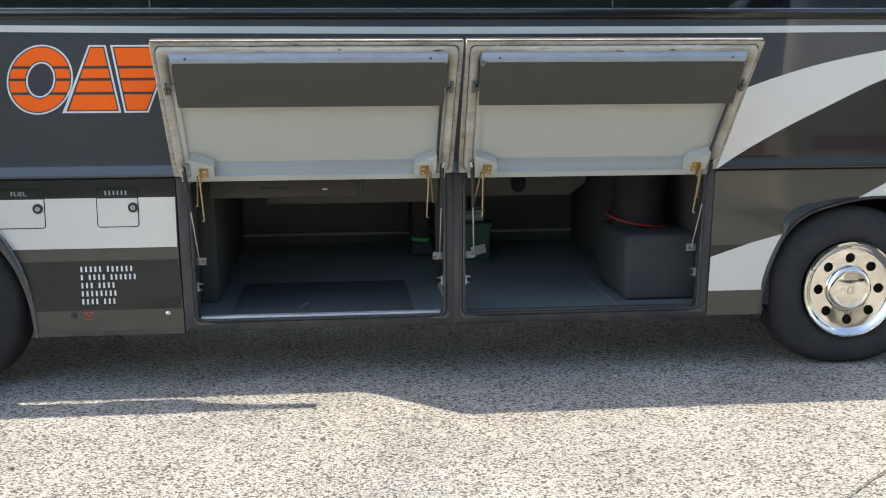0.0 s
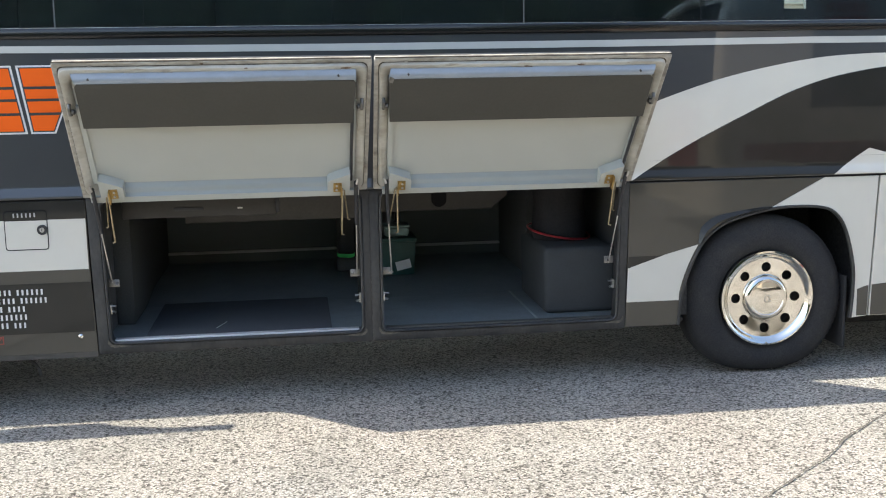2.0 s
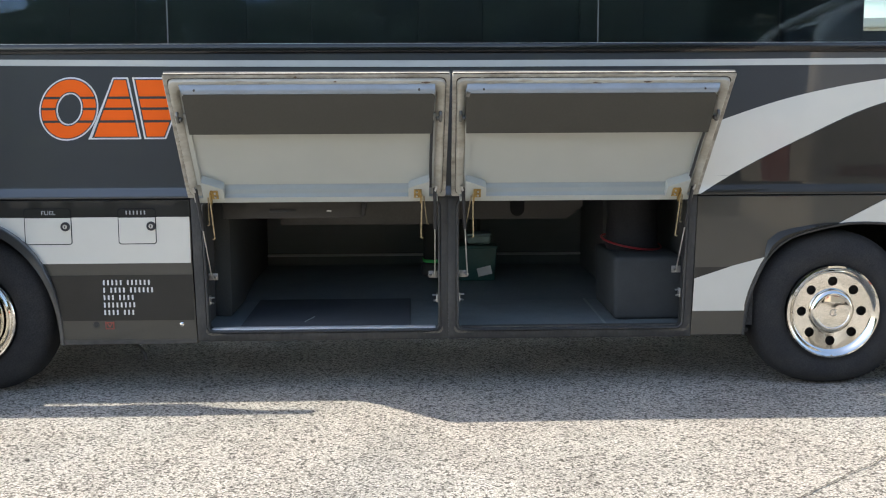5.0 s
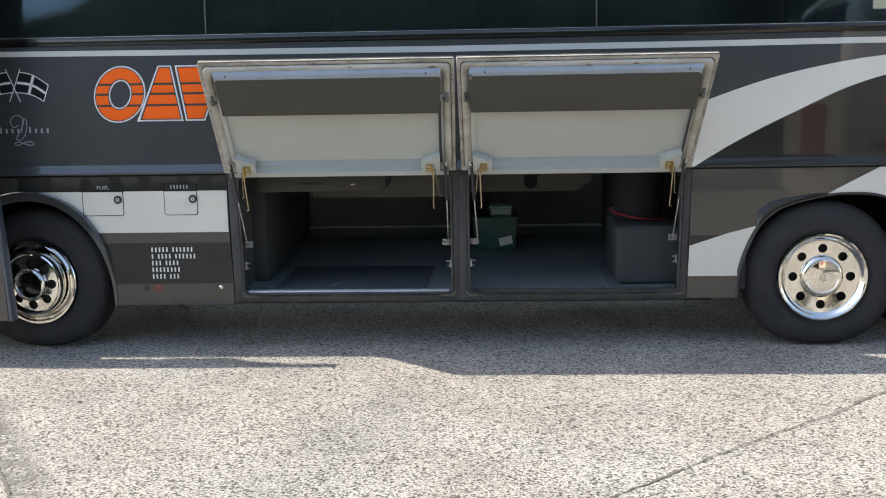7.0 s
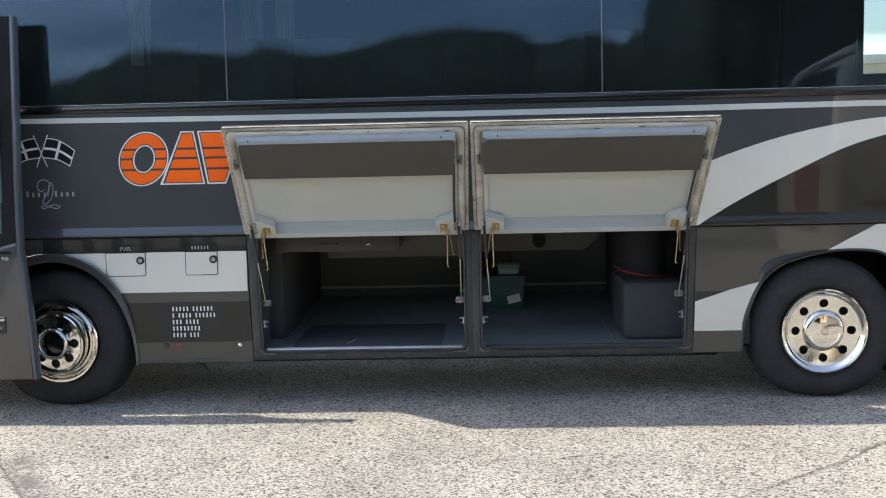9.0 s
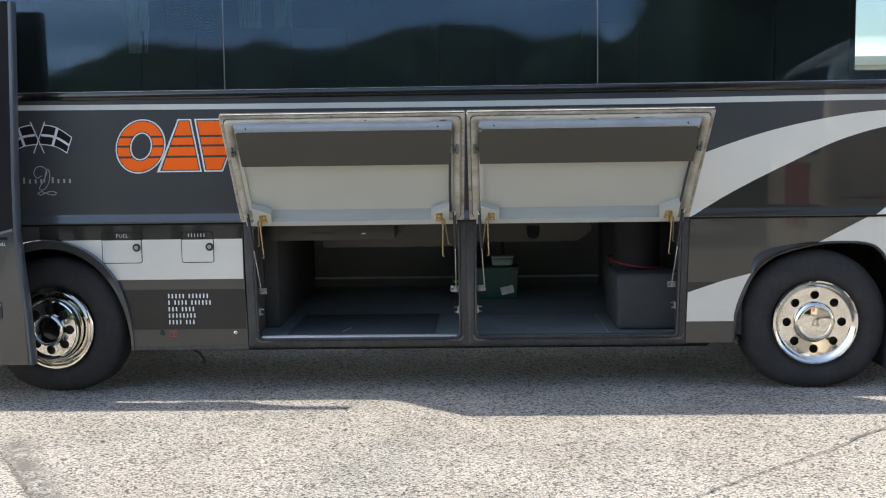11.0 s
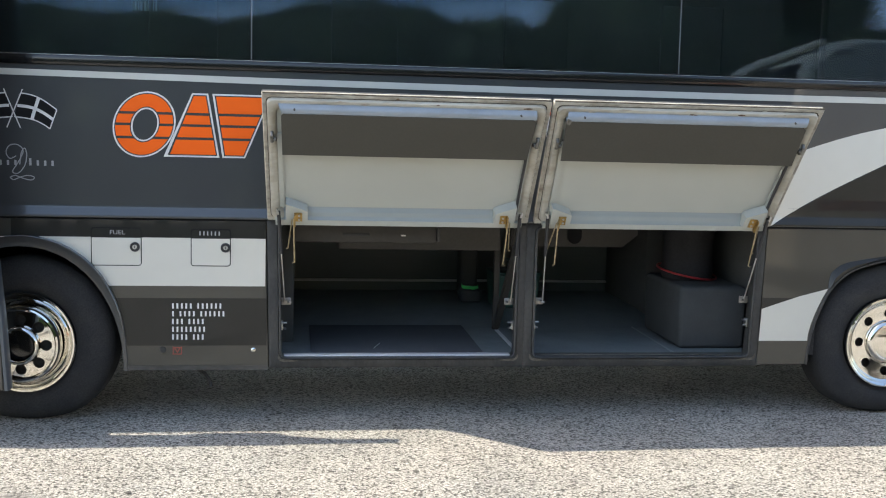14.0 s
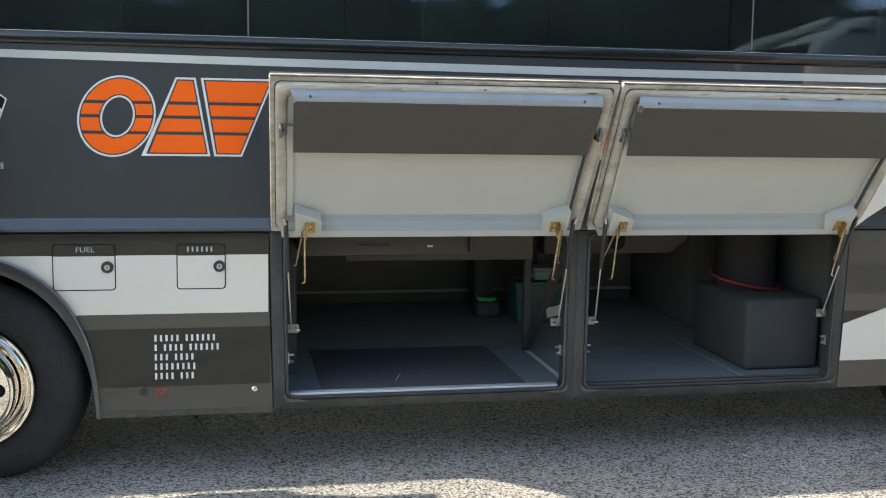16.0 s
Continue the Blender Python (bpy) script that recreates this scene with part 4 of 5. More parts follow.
def wheel_rear():
    w = made("rear_wheel", M_RUBBER, tyre_mesh(REAR_AXLE, 0.02), coach, "wide rear wheel with a worn black tyre")
    w.name = "rear_wheel"
    made("rim_ring", M_CHROME, lambda bm: lathe(bm, [(0.296, 0.06), (0.300, 0.022), (0.304, 0.008), (0.300, 0.0), (0.29, -0.002), (0.281, 0.003), (0.272, 0.013), (0.263, 0.024), (0.256, 0.03), (0.25, 0.032)], REAR_AXLE, HUB, 96, 0.008), w, "polished chrome rim")
    made("wheel_cover", M_CHROME, holed_disc(REAR_AXLE, 0.138, 0.252, 0.195, 0.031, lambda r: 0.030 + 0.012 * (0.25 - r) / 0.11, 0.05, 0.008), w, "chrome wheel cover with eight holes")
    made("hub_cap", M_CHROME, lambda bm: lathe(bm, [(0.150, 0.044), (0.147, 0.034), (0.138, 0.018), (0.126, 0.008), (0.115, 0.0035), (0.109, 0.004), (0.105, 0.0075), (0.098, 0.0065), (0.06, 0.003), (0.0, 0.001)], REAR_AXLE, HUB, 64, 0.008), w, "domed chrome hub cap")
    made("hub_emblem", M_STEEL, lambda bm: ribbon(bm, curve_through([(REAR_AXLE - 0.022, HUB - 0.012), (REAR_AXLE - 0.012, HUB + 0.016), (REAR_AXLE + 0.016, HUB + 0.012), (REAR_AXLE + 0.006, HUB - 0.008), (REAR_AXLE + 0.022, HUB - 0.018), (REAR_AXLE - 0.006, HUB - 0.024), (REAR_AXLE - 0.022, HUB - 0.012)], 5), 0.007, 0.0085), w)
    # dark disc closing the wheel, for the shade behind its holes
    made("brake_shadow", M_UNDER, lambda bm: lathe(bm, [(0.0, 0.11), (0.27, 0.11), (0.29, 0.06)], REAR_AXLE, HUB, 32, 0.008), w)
    for k in range(3):
        a = radians(30 + 120 * k)
        made("cover_screw", M_STEEL, lambda bm: lathe(bm, [(0, -0.006), (0.006, -0.005), (0.007, 0.002)], REAR_AXLE + 0.287 * math.cos(a), HUB + 0.287 * math.sin(a), 10, 0.007), w)


def wheel_front():
    x = FRONT_AXLE
    w = made("front_wheel", M_RUBBER, tyre_mesh(x, 0.06), coach, "front wheel with a black tyre")
    made("rim_ring", M_CHROME, lambda bm: lathe(bm, [(0.296, 0.06), (0.300, 0.02), (0.304, 0.006), (0.300, 0.0), (0.289, 0.0), (0.283, 0.01), (0.275, 0.012), (0.268, 0.006), (0.26, 0.01), (0.252, 0.03),
                                                   (0.243, 0.034), (0.238, 0.0), (0.232, -0.05), (0.224, -0.066), (0.214, -0.07), (0.204, -0.062), (0.20, -0.048)], x, HUB, 96, 0.055), w, "stepped chrome rim")
    made("wheel_cover", M_CHROME, holed_disc(x, 0.106, 0.202, 0.150, 0.033, lambda r: -0.046 - 0.017 * (0.2 - r) / 0.1, 0.05, 0.055), w, "chrome wheel cover with eight holes")
    made("hub_cap", M_CHROME, lambda bm: lathe(bm, [(0.122, -0.056), (0.119, -0.082), (0.115, -0.093), (0.109, -0.101), (0.102, -0.105), (0.095, -0.104), (0.09, -0.098), (0.086, -0.05)], x, HUB, 48, 0.055), w, "chrome hub ring")
    made("hub_centre", M_GLOSSBLACK, lambda bm: lathe(bm, [(0.089, -0.06), (0.06, -0.066), (0.0, -0.072)], x, HUB, 40, 0.055), w, "dark hub centre")
    # dark disc put in for the shade inside the front wheel
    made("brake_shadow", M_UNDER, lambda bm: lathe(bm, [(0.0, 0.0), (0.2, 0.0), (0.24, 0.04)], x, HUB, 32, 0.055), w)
    steer = Matrix.Translation((x, 0.055, 0)) @ Matrix.Rotation(radians(-6), 4, "Z") @ Matrix.Translation((-x, -0.055, 0))
    for o in [w] + list(w.children):     # the wheel is steered a little towards the front
        o.data.transform(steer)


wheel_rear()
wheel_front()
slab("mud_flap", M_RUBBER, (3.085, 3.105, 0.04, 0.62, 0.13, 0.6), coach, 0.006, "black rubber mud flap")
for cx in (FRONT_AXLE, REAR_AXLE):
    made("far_wheel", M_RUBBER, lambda bm: lathe(bm, [(0.0, 0.0), (0.30, 0.0), (0.45, -0.03), (0.518, 0.0), (0.518, 0.28), (0.3, 0.3), (0.0, 0.3)], cx, 0.518, 40, 2.14), coach)
made("drain_hose", M_UNDER, lambda bm: tube(bm, [(-2.0, 0.12, 0.36), (-1.95, 0.1, 0.31), (-1.90, 0.1, 0.285), (-1.868, 0.1, 0.24), (-1.862, 0.1, 0.2)], 0.01), coach, "dangling dusty dark hose")

# ---- luggage bay ----
FLOOR = 0.405
slab("bay_floor", M_BAYFLOOR, (-1.5, 1.66, 0.07, 1.25, 0.376, FLOOR), coach, 0, "blue-grey vinyl bay floor")
def ramp_mesh(bm):
    loops = [[bm.verts.new((x, y, z)) for y, z in ((0.95, 0.378), (0.95, 0.4046), (1.4, 0.466), (2.42, 0.468), (2.42, 0.378))] for x in (-1.5, 1.66)]
    rings(bm, loops)
    for l in loops:
        bm.faces.new(l)


made("bay_ramp", M_BAYFLOOR, ramp_mesh, coach, "gently rising rear of the bay floor")
slab("bay_ceiling", M_BAYWALL, (-1.52, 1.68, 0.06, 2.44, 1.225, 1.258), coach, 0)
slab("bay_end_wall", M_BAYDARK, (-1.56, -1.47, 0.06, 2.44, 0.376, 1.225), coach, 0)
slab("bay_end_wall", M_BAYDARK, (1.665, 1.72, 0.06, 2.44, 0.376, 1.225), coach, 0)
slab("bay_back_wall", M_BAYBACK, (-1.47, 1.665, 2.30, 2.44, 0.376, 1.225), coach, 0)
slab("back_ledge", M_INK, (-1.36, 1.28, 2.255, 2.30, 0.545, 0.562), coach, 0.004, "thin pale ledge along the back wall")
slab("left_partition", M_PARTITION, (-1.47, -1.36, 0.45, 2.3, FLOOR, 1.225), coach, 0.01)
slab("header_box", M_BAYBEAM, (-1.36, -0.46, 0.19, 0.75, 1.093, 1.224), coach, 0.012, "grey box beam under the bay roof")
slab("header_beam", M_CROSSBEAM, (-1.06, 0.06, 0.76, 0.86, 0.985, 1.224), coach, 0.01, "grey cross beam")
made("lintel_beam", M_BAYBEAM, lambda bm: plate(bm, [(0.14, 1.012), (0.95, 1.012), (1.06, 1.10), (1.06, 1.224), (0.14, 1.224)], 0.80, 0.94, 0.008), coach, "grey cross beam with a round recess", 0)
slab("beam_clip", M_INK, (-0.692, -0.662, 0.184, 0.19, 1.138, 1.147), coach, 0.001, "tiny white clip")
slab("beam_handle", M_BLACK, (-0.468, -0.444, 0.16, 0.19, 1.11, 1.20), coach, 0.006, "black handle at the beam's end")
slab("beam_grip", M_BLACK, (-1.06, -0.89, 0.182, 0.19, 1.135, 1.155), coach, 0.003, "dark slot in the beam")
made("beam_recess", M_GAP, lambda bm: [plate(bm, [(0.545, 1.14), (0.645, 1.14), (0.645, 1.085)] + [(0.595 + 0.05 * math.cos(radians(a)), 1.085 + 0.05 * math.sin(radians(a))) for a in range(-20, -165, -20)] + [(0.545, 1.085)], 0.785, 0.805)], coach, "dark recess")
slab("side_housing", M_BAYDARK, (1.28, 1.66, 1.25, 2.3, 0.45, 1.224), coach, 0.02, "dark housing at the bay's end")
slab("bay_post", M_BAYBEAM, (0.045, 0.085, 0.88, 0.92, FLOOR, 1.224), coach, 0.004, "inner upright of the frame")
made("bay_brace", M_BAYBEAM, lambda bm: tube(bm, [(0.065, 0.87, 0.43), (0.065, 0.16, 1.12)], 0.028, 4), coach, "diagonal frame brace")
slab("floor_joint_strip", M_ALU, (0.055, 0.085, 0.08, 0.86, FLOOR + 0.0005, FLOOR + 0.004), coach, 0.001)
slab("floor_joint_strip", M_LOWCHANNEL, (1.095, 1.112, 0.08, 1.24, FLOOR + 0.0005, FLOOR + 0.003), coach, 0.001)
slab("sill_edging", M_ALU, (-1.418, -0.0, 0.022, 0.075, 0.398, 0.4135), coach, 0.003, "bright worn aluminium sill edging")
slab("sill_edging", M_SILL, (0.165, 1.575, 0.022, 0.075, 0.398, 0.4115), coach, 0.003)


def opening_frame(x0, x1, hx0, hx1, out, tuck):
    """Dark weathered surround of one luggage opening, with rounded inner corners and a bulb seal; its outer end leans by out at the head and tuck at the foot."""
    def build(bm):
        loops = []
        for inset, y in ((0, 0.05), (0, 0.0), (0.004, -0.003)):
            loops.append([(p, y) for p in rrect(x0 + inset, x1 - inset, 0.337 + inset, 1.246 - inset, 0.006)])
        for grow, y in ((0.016, -0.003), (0.013, 0.002), (0.011, -0.008), (0.004, -0.012), (-0.003, -0.007), (-0.003, 0.02), (0.0, 0.075)):
            loops.append([(p, y) for p in rrect(hx0 - grow, hx1 + grow, 0.400 - grow, 1.222 + grow, 0.036 + grow)])
        def lean(p):
            share = (x1 - p[0]) / (x1 - x0) if x0 < -1 else (p[0] - x0) / (x1 - x0)
            return p[0] + share * (tuck + (out - tuck) * (p[1] - 0.337) / 0.909)
        rings(bm, [[bm.verts.new((lean(p), y, p[1])) for p, y in l] for l in loops])
    return build


made("bay_surround", M_SEAL, opening_frame(-1.513, 0.079, -1.438, 0.02, -0.011, 0.008), coach, "dark weathered rubber-sealed opening frame")
made("bay_surround", M_SEAL, opening_frame(0.0795, 1.658, 0.145, 1.595, -0.002, -0.026), coach, "dark weathered rubber-sealed opening frame")
for x, flip in ((-1.405, 1), (0.0, -1), (0.165, 1), (1.575, -1)):     # paint worn pale at the foot of each jamb
    made("worn_corner", M_WORN, lambda bm: plate(bm, [(x - flip * 0.035, 0.381), (x - flip * 0.012, 0.374), (x + flip * 0.05, 0.377), (x + flip * 0.08, 0.381), (x + flip * 0.03, 0.387), (x - flip * 0.026, 0.392), (x - flip * 0.045, 0.42), (x - flip * 0.049, 0.40)], -0.0055, -0.0035), coach, "pale worn paint at the frame's corner", 0)
slab("sill_beam", M_SILL, (-1.513, 1.658, 0.02, 0.09, 0.338, 0.397), coach, 0.004, "dark sill beam")


def latch(x, z, s):
    def hi(bm):
        box(bm, min(x, x + s * 0.06), max(x, x + s * 0.06), 0.05, 0.056, z - 0.022, z + 0.022, 0.002)
        tube(bm, [(x + s * 0.045, 0.045, z), (x + s * 0.045, 0.02, z), (x + s * 0.062, 0.008, z)], 0.007)
    made("strut_bracket", M_BRACKET, hi, coach, "small steel strut bracket")

    def lo(bm):
        zz = z - 0.15
        box(bm, min(x, x + s * 0.012), max(x, x + s * 0.012), 0.03, 0.07, zz - 0.028, zz + 0.028, 0.002)
        tube(bm, [(x + s * 0.012, 0.045, zz + 0.018), (x + s * 0.036, 0.04, zz + 0.018)], 0.006)
        tube(bm, [(x + s * 0.012, 0.045, zz - 0.014), (x + s * 0.03, 0.035, zz - 0.018)], 0.007)
    made("striker", M_STEEL, lo, coach, "steel latch striker")


for x, s, z in ((-1.436, 1, 0.742), (0.018, -1, 0.746), (0.147, 1, 0.75), (1.574, -1, 0.765)):
    latch(x, z, s)

# ---- luggage flaps ----
HINGE, FREE = Vector((0, -0.085, 1.248)), Vector((0, -0.555, 1.985))
V = (FREE - HINGE).normalized()
LEN = (FREE - HINGE).length
N = Vector((0, -V.z, V.y)).normalized()
N = N if N.z < 0 else -N


def on_flap(u, v, n):
    return Vector((u, HINGE.y + v * V.y + n * N.y, HINGE.z + v * V.z + n * N.z))


def luggage_flap(a0, a1, b0, b1, board, bracket):
    """A lifted flap. a0, a1: its ends at the hinge; b0, b1: at the free edge."""
    def ends(v):
        t = v / LEN
        return a0 + (b0 - a0) * t, a1 + (b1 - a1) * t

    def true_loop(inset, n, radius):
        l0, r0 = ends(LEN / 2)
        out = []
        for u, v in rrect(l0 + inset, r0 - inset, inset, LEN - inset, radius):
            l, r = ends(v)
            k = (u - l0) / (r0 - l0)
            out.append(on_flap(l + k * (r - l), v, n))
        return out

    def sweep(rows, close=False):
        def build(bm):
            loops = [[bm.verts.new(p) for p in true_loop(*row)] for row in rows]
            rings(bm, loops)
            if close:
                bm.faces.new(loops[0][::-1])
                bm.faces.new(loops[-1])
        return build

    def patch(v0, v1, in0, in1, n0, n1, thick, inr0=None, inr1=None):
        """A slab between two heights on the flap, inset from its ends."""
        def build(bm):
            c = []
            for dn in (0, -thick):
                for v, i, j, n in ((v0, in0, inr0 if inr0 is not None else in0, n0), (v1, in1, inr1 if inr1 is not None else in1, n1)):
                    l, r = ends(v)
                    c.append([bm.verts.new(on_flap(l + i + (r - l - i - j) * k / 10, v, n + dn)) for k in range(11)])
            rings(bm, [c[0], c[1], c[3], c[2], c[0]], closed=False)
            for k in (0, 10):
                bm.faces.new((c[0][k], c[1][k], c[3][k], c[2][k]))
        return build

    skin = made("luggage_flap", M_SLATE, sweep([(0.0, -0.048, 0.012), (0.0, -0.036, 0.012), (0.003, -0.034, 0.012), (0.05, -0.034, 0.03)], True), coach, "lifted luggage flap with cream inside and grey board")
    made("flange", M_LIP, sweep([(0.0008, -0.037, 0.012), (0.0008, -0.012, 0.012), (0.004, -0.008, 0.012), (0.027, -0.012, 0.03), (0.03, -0.018, 0.03), (0.05, -0.02, 0.05)]), skin, "soiled brownish flange with seal")
    made("rolled_rim", M_RIM, sweep([(0.026, -0.02, 0.035), (0.027, 0.002, 0.038), (0.031, 0.011, 0.042), (0.038, 0.014, 0.05), (0.05, 0.012, 0.05), (0.066, 0.008, 0.05), (0.078, -0.004, 0.05), (0.082, -0.02, 0.05)]), skin, "grubby cream rolled rim")
    made("rim_groove", M_GRIME, sweep([(0.0225, -0.0105, 0.03), (0.0235, -0.0085, 0.03), (0.0262, -0.0085, 0.032), (0.0268, -0.012, 0.033)]), skin, "dark dirty groove beside the rim")
    made("edge_bead", M_GRIME, lambda bm: tube(bm, [on_flap(ends(LEN)[0] + 0.006 + (ends(LEN)[1] - ends(LEN)[0] - 0.012) * k / 12, LEN + 0.001, -0.014 + 0.001 * math.sin(k * 1.7)) for k in range(13)], 0.0045, 6), skin, "brown worn outer edge")
    made("lining", M_CREAM, patch(0.05, 0.86, 0.07, 0.07, -0.012, -0.012, 0.01), skin, "cream inner lining")
    made("side_channel", M_CREAM, patch(0.11, 0.62, 0.078, 0.078, 0.002, 0.002, 0.012, ends(0.11)[1] - ends(0.11)[0] - 0.105, ends(0.62)[1] - ends(0.62)[0] - 0.105), skin, "cream edge channel")
    made("side_channel", M_CREAM, patch(0.11, 0.62, ends(0.11)[1] - ends(0.11)[0] - 0.105, ends(0.62)[1] - ends(0.62)[0] - 0.105, 0.002, 0.002, 0.012, 0.078, 0.078), skin, "cream edge channel")

    def channel(bm):
        rows = ((0.828, 0.0), (0.824, 0.014), (0.818, 0.024), (0.811, 0.036), (0.804, 0.042), (0.79, 0.046), (0.78, 0.046), (0.78, -0.012))
        loops = []
        for v, n in rows:
            l, r = ends(v)
            t = min(1, (0.828 - v) / 0.03)
            i, j = (0.088 + (board[1] - 0.088) * t), (0.088 + (board[3] - 0.088) * t)
            loops.append([bm.verts.new(on_flap(l + i + (r - l - i - j) * k / 16, v, n + 0.0006 * math.sin(k * 2.1))) for k in range(17)])
        rings(bm, loops, closed=False)
    made("top_channel", M_CHANNEL, channel, skin, "white gloss channel, sky blue mixed into its colour")
    def board_mesh(bm):
        (l0, r0), (l1, r1) = ends(0.51), ends(0.78)
        outline = [(l0 + board[0], 0.51), (r0 - board[2], 0.51), (r1 - board[3], 0.762), (r1 - board[3] - 0.016, 0.78), (l1 + board[1] + 0.012, 0.78), (l1 + board[1], 0.766)]
        c = [[bm.verts.new(on_flap(u, v, n)) for u, v in outline] for n in (0.050, 0.044)]
        rings(bm, c)
        bm.faces.new(c[0])
        bm.faces.new(c[1][::-1])
    made("grey_board", M_BOARD, board_mesh, skin, "flat taupe-grey board with cut corners", 0)
    for side in (0.11, 0.89):
        l, r = ends(0.81)
        u = l + (r - l) * side
        made("screw", M_BLACK, lambda bm: tube(bm, [on_flap(u, 0.806, 0.038), on_flap(u, 0.806, 0.048)], 0.006, 8), skin)

    rnd = random.Random(int(a0 * 100))
    for k in range(15):
        t, w, h = rnd.uniform(0.04, 0.96), rnd.uniform(0.008, 0.03) * (1.0 if k % 3 else 1.7), rnd.uniform(0.003, 0.007) * (1.0 if k % 3 else 1.6)
        l, r = ends(0.835)
        u, v0 = l + (r - l) * t, LEN - rnd.uniform(0.012, 0.058)

        def blot(bm):
            ring = []
            for q in range(14):
                a = 2 * math.pi * q / 14
                k2 = rnd.uniform(0.6, 1.2)
                ring.append(bm.verts.new(on_flap(u + w * k2 * math.cos(a), v0 + h * k2 * math.sin(a), 0.0152 if v0 < LEN - 0.028 else -0.0066)))
            bm.faces.new(ring)
        made("rust_mark", M_RUST if k % 3 == 1 else M_LIP, blot, skin, "brown rust mark" if k % 3 == 1 else "brownish grime smear", 0)

    def bottom(bm):
        rows = ((0.104, -0.0115), (0.094, -0.008), (0.086, 0.002), (0.078, 0.009), (0.068, 0.0125), (0.058, 0.0145), (0.051, 0.018), (0.044, 0.027), (0.037, 0.034))
        loops = []
        for v, n in rows:
            l, r = ends(v)
            loops.append([bm.verts.new(on_flap(l + 0.1 + (r - l - 0.2) * k / 10, v, n)) for k in range(11)])
        rings(bm, loops, closed=False)
    made("bottom_channel", M_LOWCHANNEL, bottom, skin, "white gloss lower channel, sky tint in its colour")
    made("hinge_rail", M_CREAM, patch(0.0, 0.036, 0.05, 0.05, 0.036, 0.034, 0.055), skin, "cream hinge rail")

    for s, shift in ((1, bracket[0]), (-1, bracket[1])):
        def at(d, v, n):
            d = d + shift if d > 0.08 or v < 0.2 and d > 0.07 else d
            l, r = ends(v)
            return on_flap((l + d) if s > 0 else (r - d), v, n)

        def gusset(bm):
            outline = ((0.075, 0.045), (0.20, 0.045), (0.20, 0.118), (0.175, 0.132), (0.075, 0.172))
            top = [bm.verts.new(at(d, v, 0.062)) for d, v in outline]
            low = [bm.verts.new(at(d, v, -0.01)) for d, v in outline]
            rings(bm, [top, low])
            bm.faces.new(top)
        made("gusset", M_CREAM, gusset, skin, "pale folded gusset")

        def brass(bm):
            for d0, d1, v0, v1, n0, n1 in ((0.125, 0.168, 0.052, 0.112, 0.062, 0.068), (0.122, 0.128, 0.03, 0.112, 0.062, 0.095)):
                c = [[bm.verts.new(at(d, v, n)) for d, v in ((d0, v0), (d1, v0), (d1, v1), (d0, v1))] for n in (n0, n1)]
                rings(bm, c)
                bm.faces.new(c[0][::-1])
                bm.faces.new(c[1])
        plate_ob = made("hinge_plate", M_BRASS, brass, skin, "brassy hinge plate", 0)
        for v in (0.068, 0.096):
            made("bolt", M_STEEL, lambda bm: tube(bm, [at(0.15, v, 0.068), at(0.15, v, 0.074)], 0.007, 6), skin)
        a, b = at(0.118, 0.085, 0.08), at(0.108, 0.075, 0.085)
        made("stay_link", M_ROD, lambda bm: tube(bm, [a, (a.x + s * 0.008, -0.11, 1.005), (a.x - s * 0.006, -0.11, 1.0)], 0.0047, 8), skin, "gold-coloured stay link")
        made("stay_link", M_ROD, lambda bm: tube(bm, [b, (b.x - s * 0.022, -0.06, 1.085), (b.x - s * 0.034, -0.06, 1.081)], 0.0044, 8), skin, "gold-coloured stay link")
        top = at(0.07, 0.10, 0.035)
        foot = Vector(((a0 + 0.105) if s > 0 else (a1 - 0.065 if a1 < 1 else a1 - 0.10), 0.045, 0.748))
        mid = top.lerp(foot, 0.46)
        made("gas_strut", M_BLACK, lambda bm: tube(bm, [top, mid], 0.011, 10), skin, "black gas strut")
        made("strut_rod", M_STEEL, lambda bm: tube(bm, [mid, foot], 0.0045, 8), skin, "thin steel strut rod")
        made("strut_eye", M_STEEL, lambda bm: tube(bm, [at(0.062, 0.10, 0.02), at(0.062, 0.115, 0.045), at(0.068, 0.09, 0.052)], 0.007, 8), skin)

        def catch(bm):
            c = at(0.052, 0.60, 0.02)
            tube(bm, [at(0.05, 0.575, 0.012), at(0.05, 0.585, 0.03), at(0.05, 0.625, 0.03), at(0.05, 0.64, 0.012)], 0.010, 8)
            tube(bm, [c, at(0.075, 0.60, 0.03)], 0.012, 8)
        made("catch", M_DARKSTEEL, catch, skin, "dark steel catch")
    if a0 > 0:
        def tab(bm):
            l, _ = ends(0.78)
            c = [[bm.verts.new(on_flap(l + u, v, n)) for u, v in ((0.072, 0.772), (0.094, 0.763), (0.102, 0.79), (0.08, 0.798))] for n in (0.05, 0.062)]
            rings(bm, c)
            bm.faces.new(c[0][::-1])
            bm.faces.new(c[1])
        made("corner_tab", M_DARKSTEEL, tab, skin, "small dark folded tab", 0)
    # black stay bar along one end of the lining
    r1 = lambda v, d: on_flap(ends(v)[1] - d, v, 0.022)  # noqa: E731
    made("stay_bar", M_BLACK, lambda bm: tube(bm, [r1(0.10, 0.098), r1(0.34, 0.1), r1(0.58, 0.098)], 0.009, 8), skin, "black stay bar")
    return skin


luggage_flap(-1.52, 0.064, -1.546, 0.081, (0.105, 0.105, 0.10, 0.085), (0.04, 0.03))
luggage_flap(0.099, 1.64, 0.090, 1.718, (0.082, 0.075, 0.085, 0.10), (0.01, 0.03))

# ---- entrance door, slid open along the side ----
edoor = thing("entrance_door", (-3.5, -0.28, 0.28), "open grey coach entrance door with tinted glass", "door")
YD = -0.285


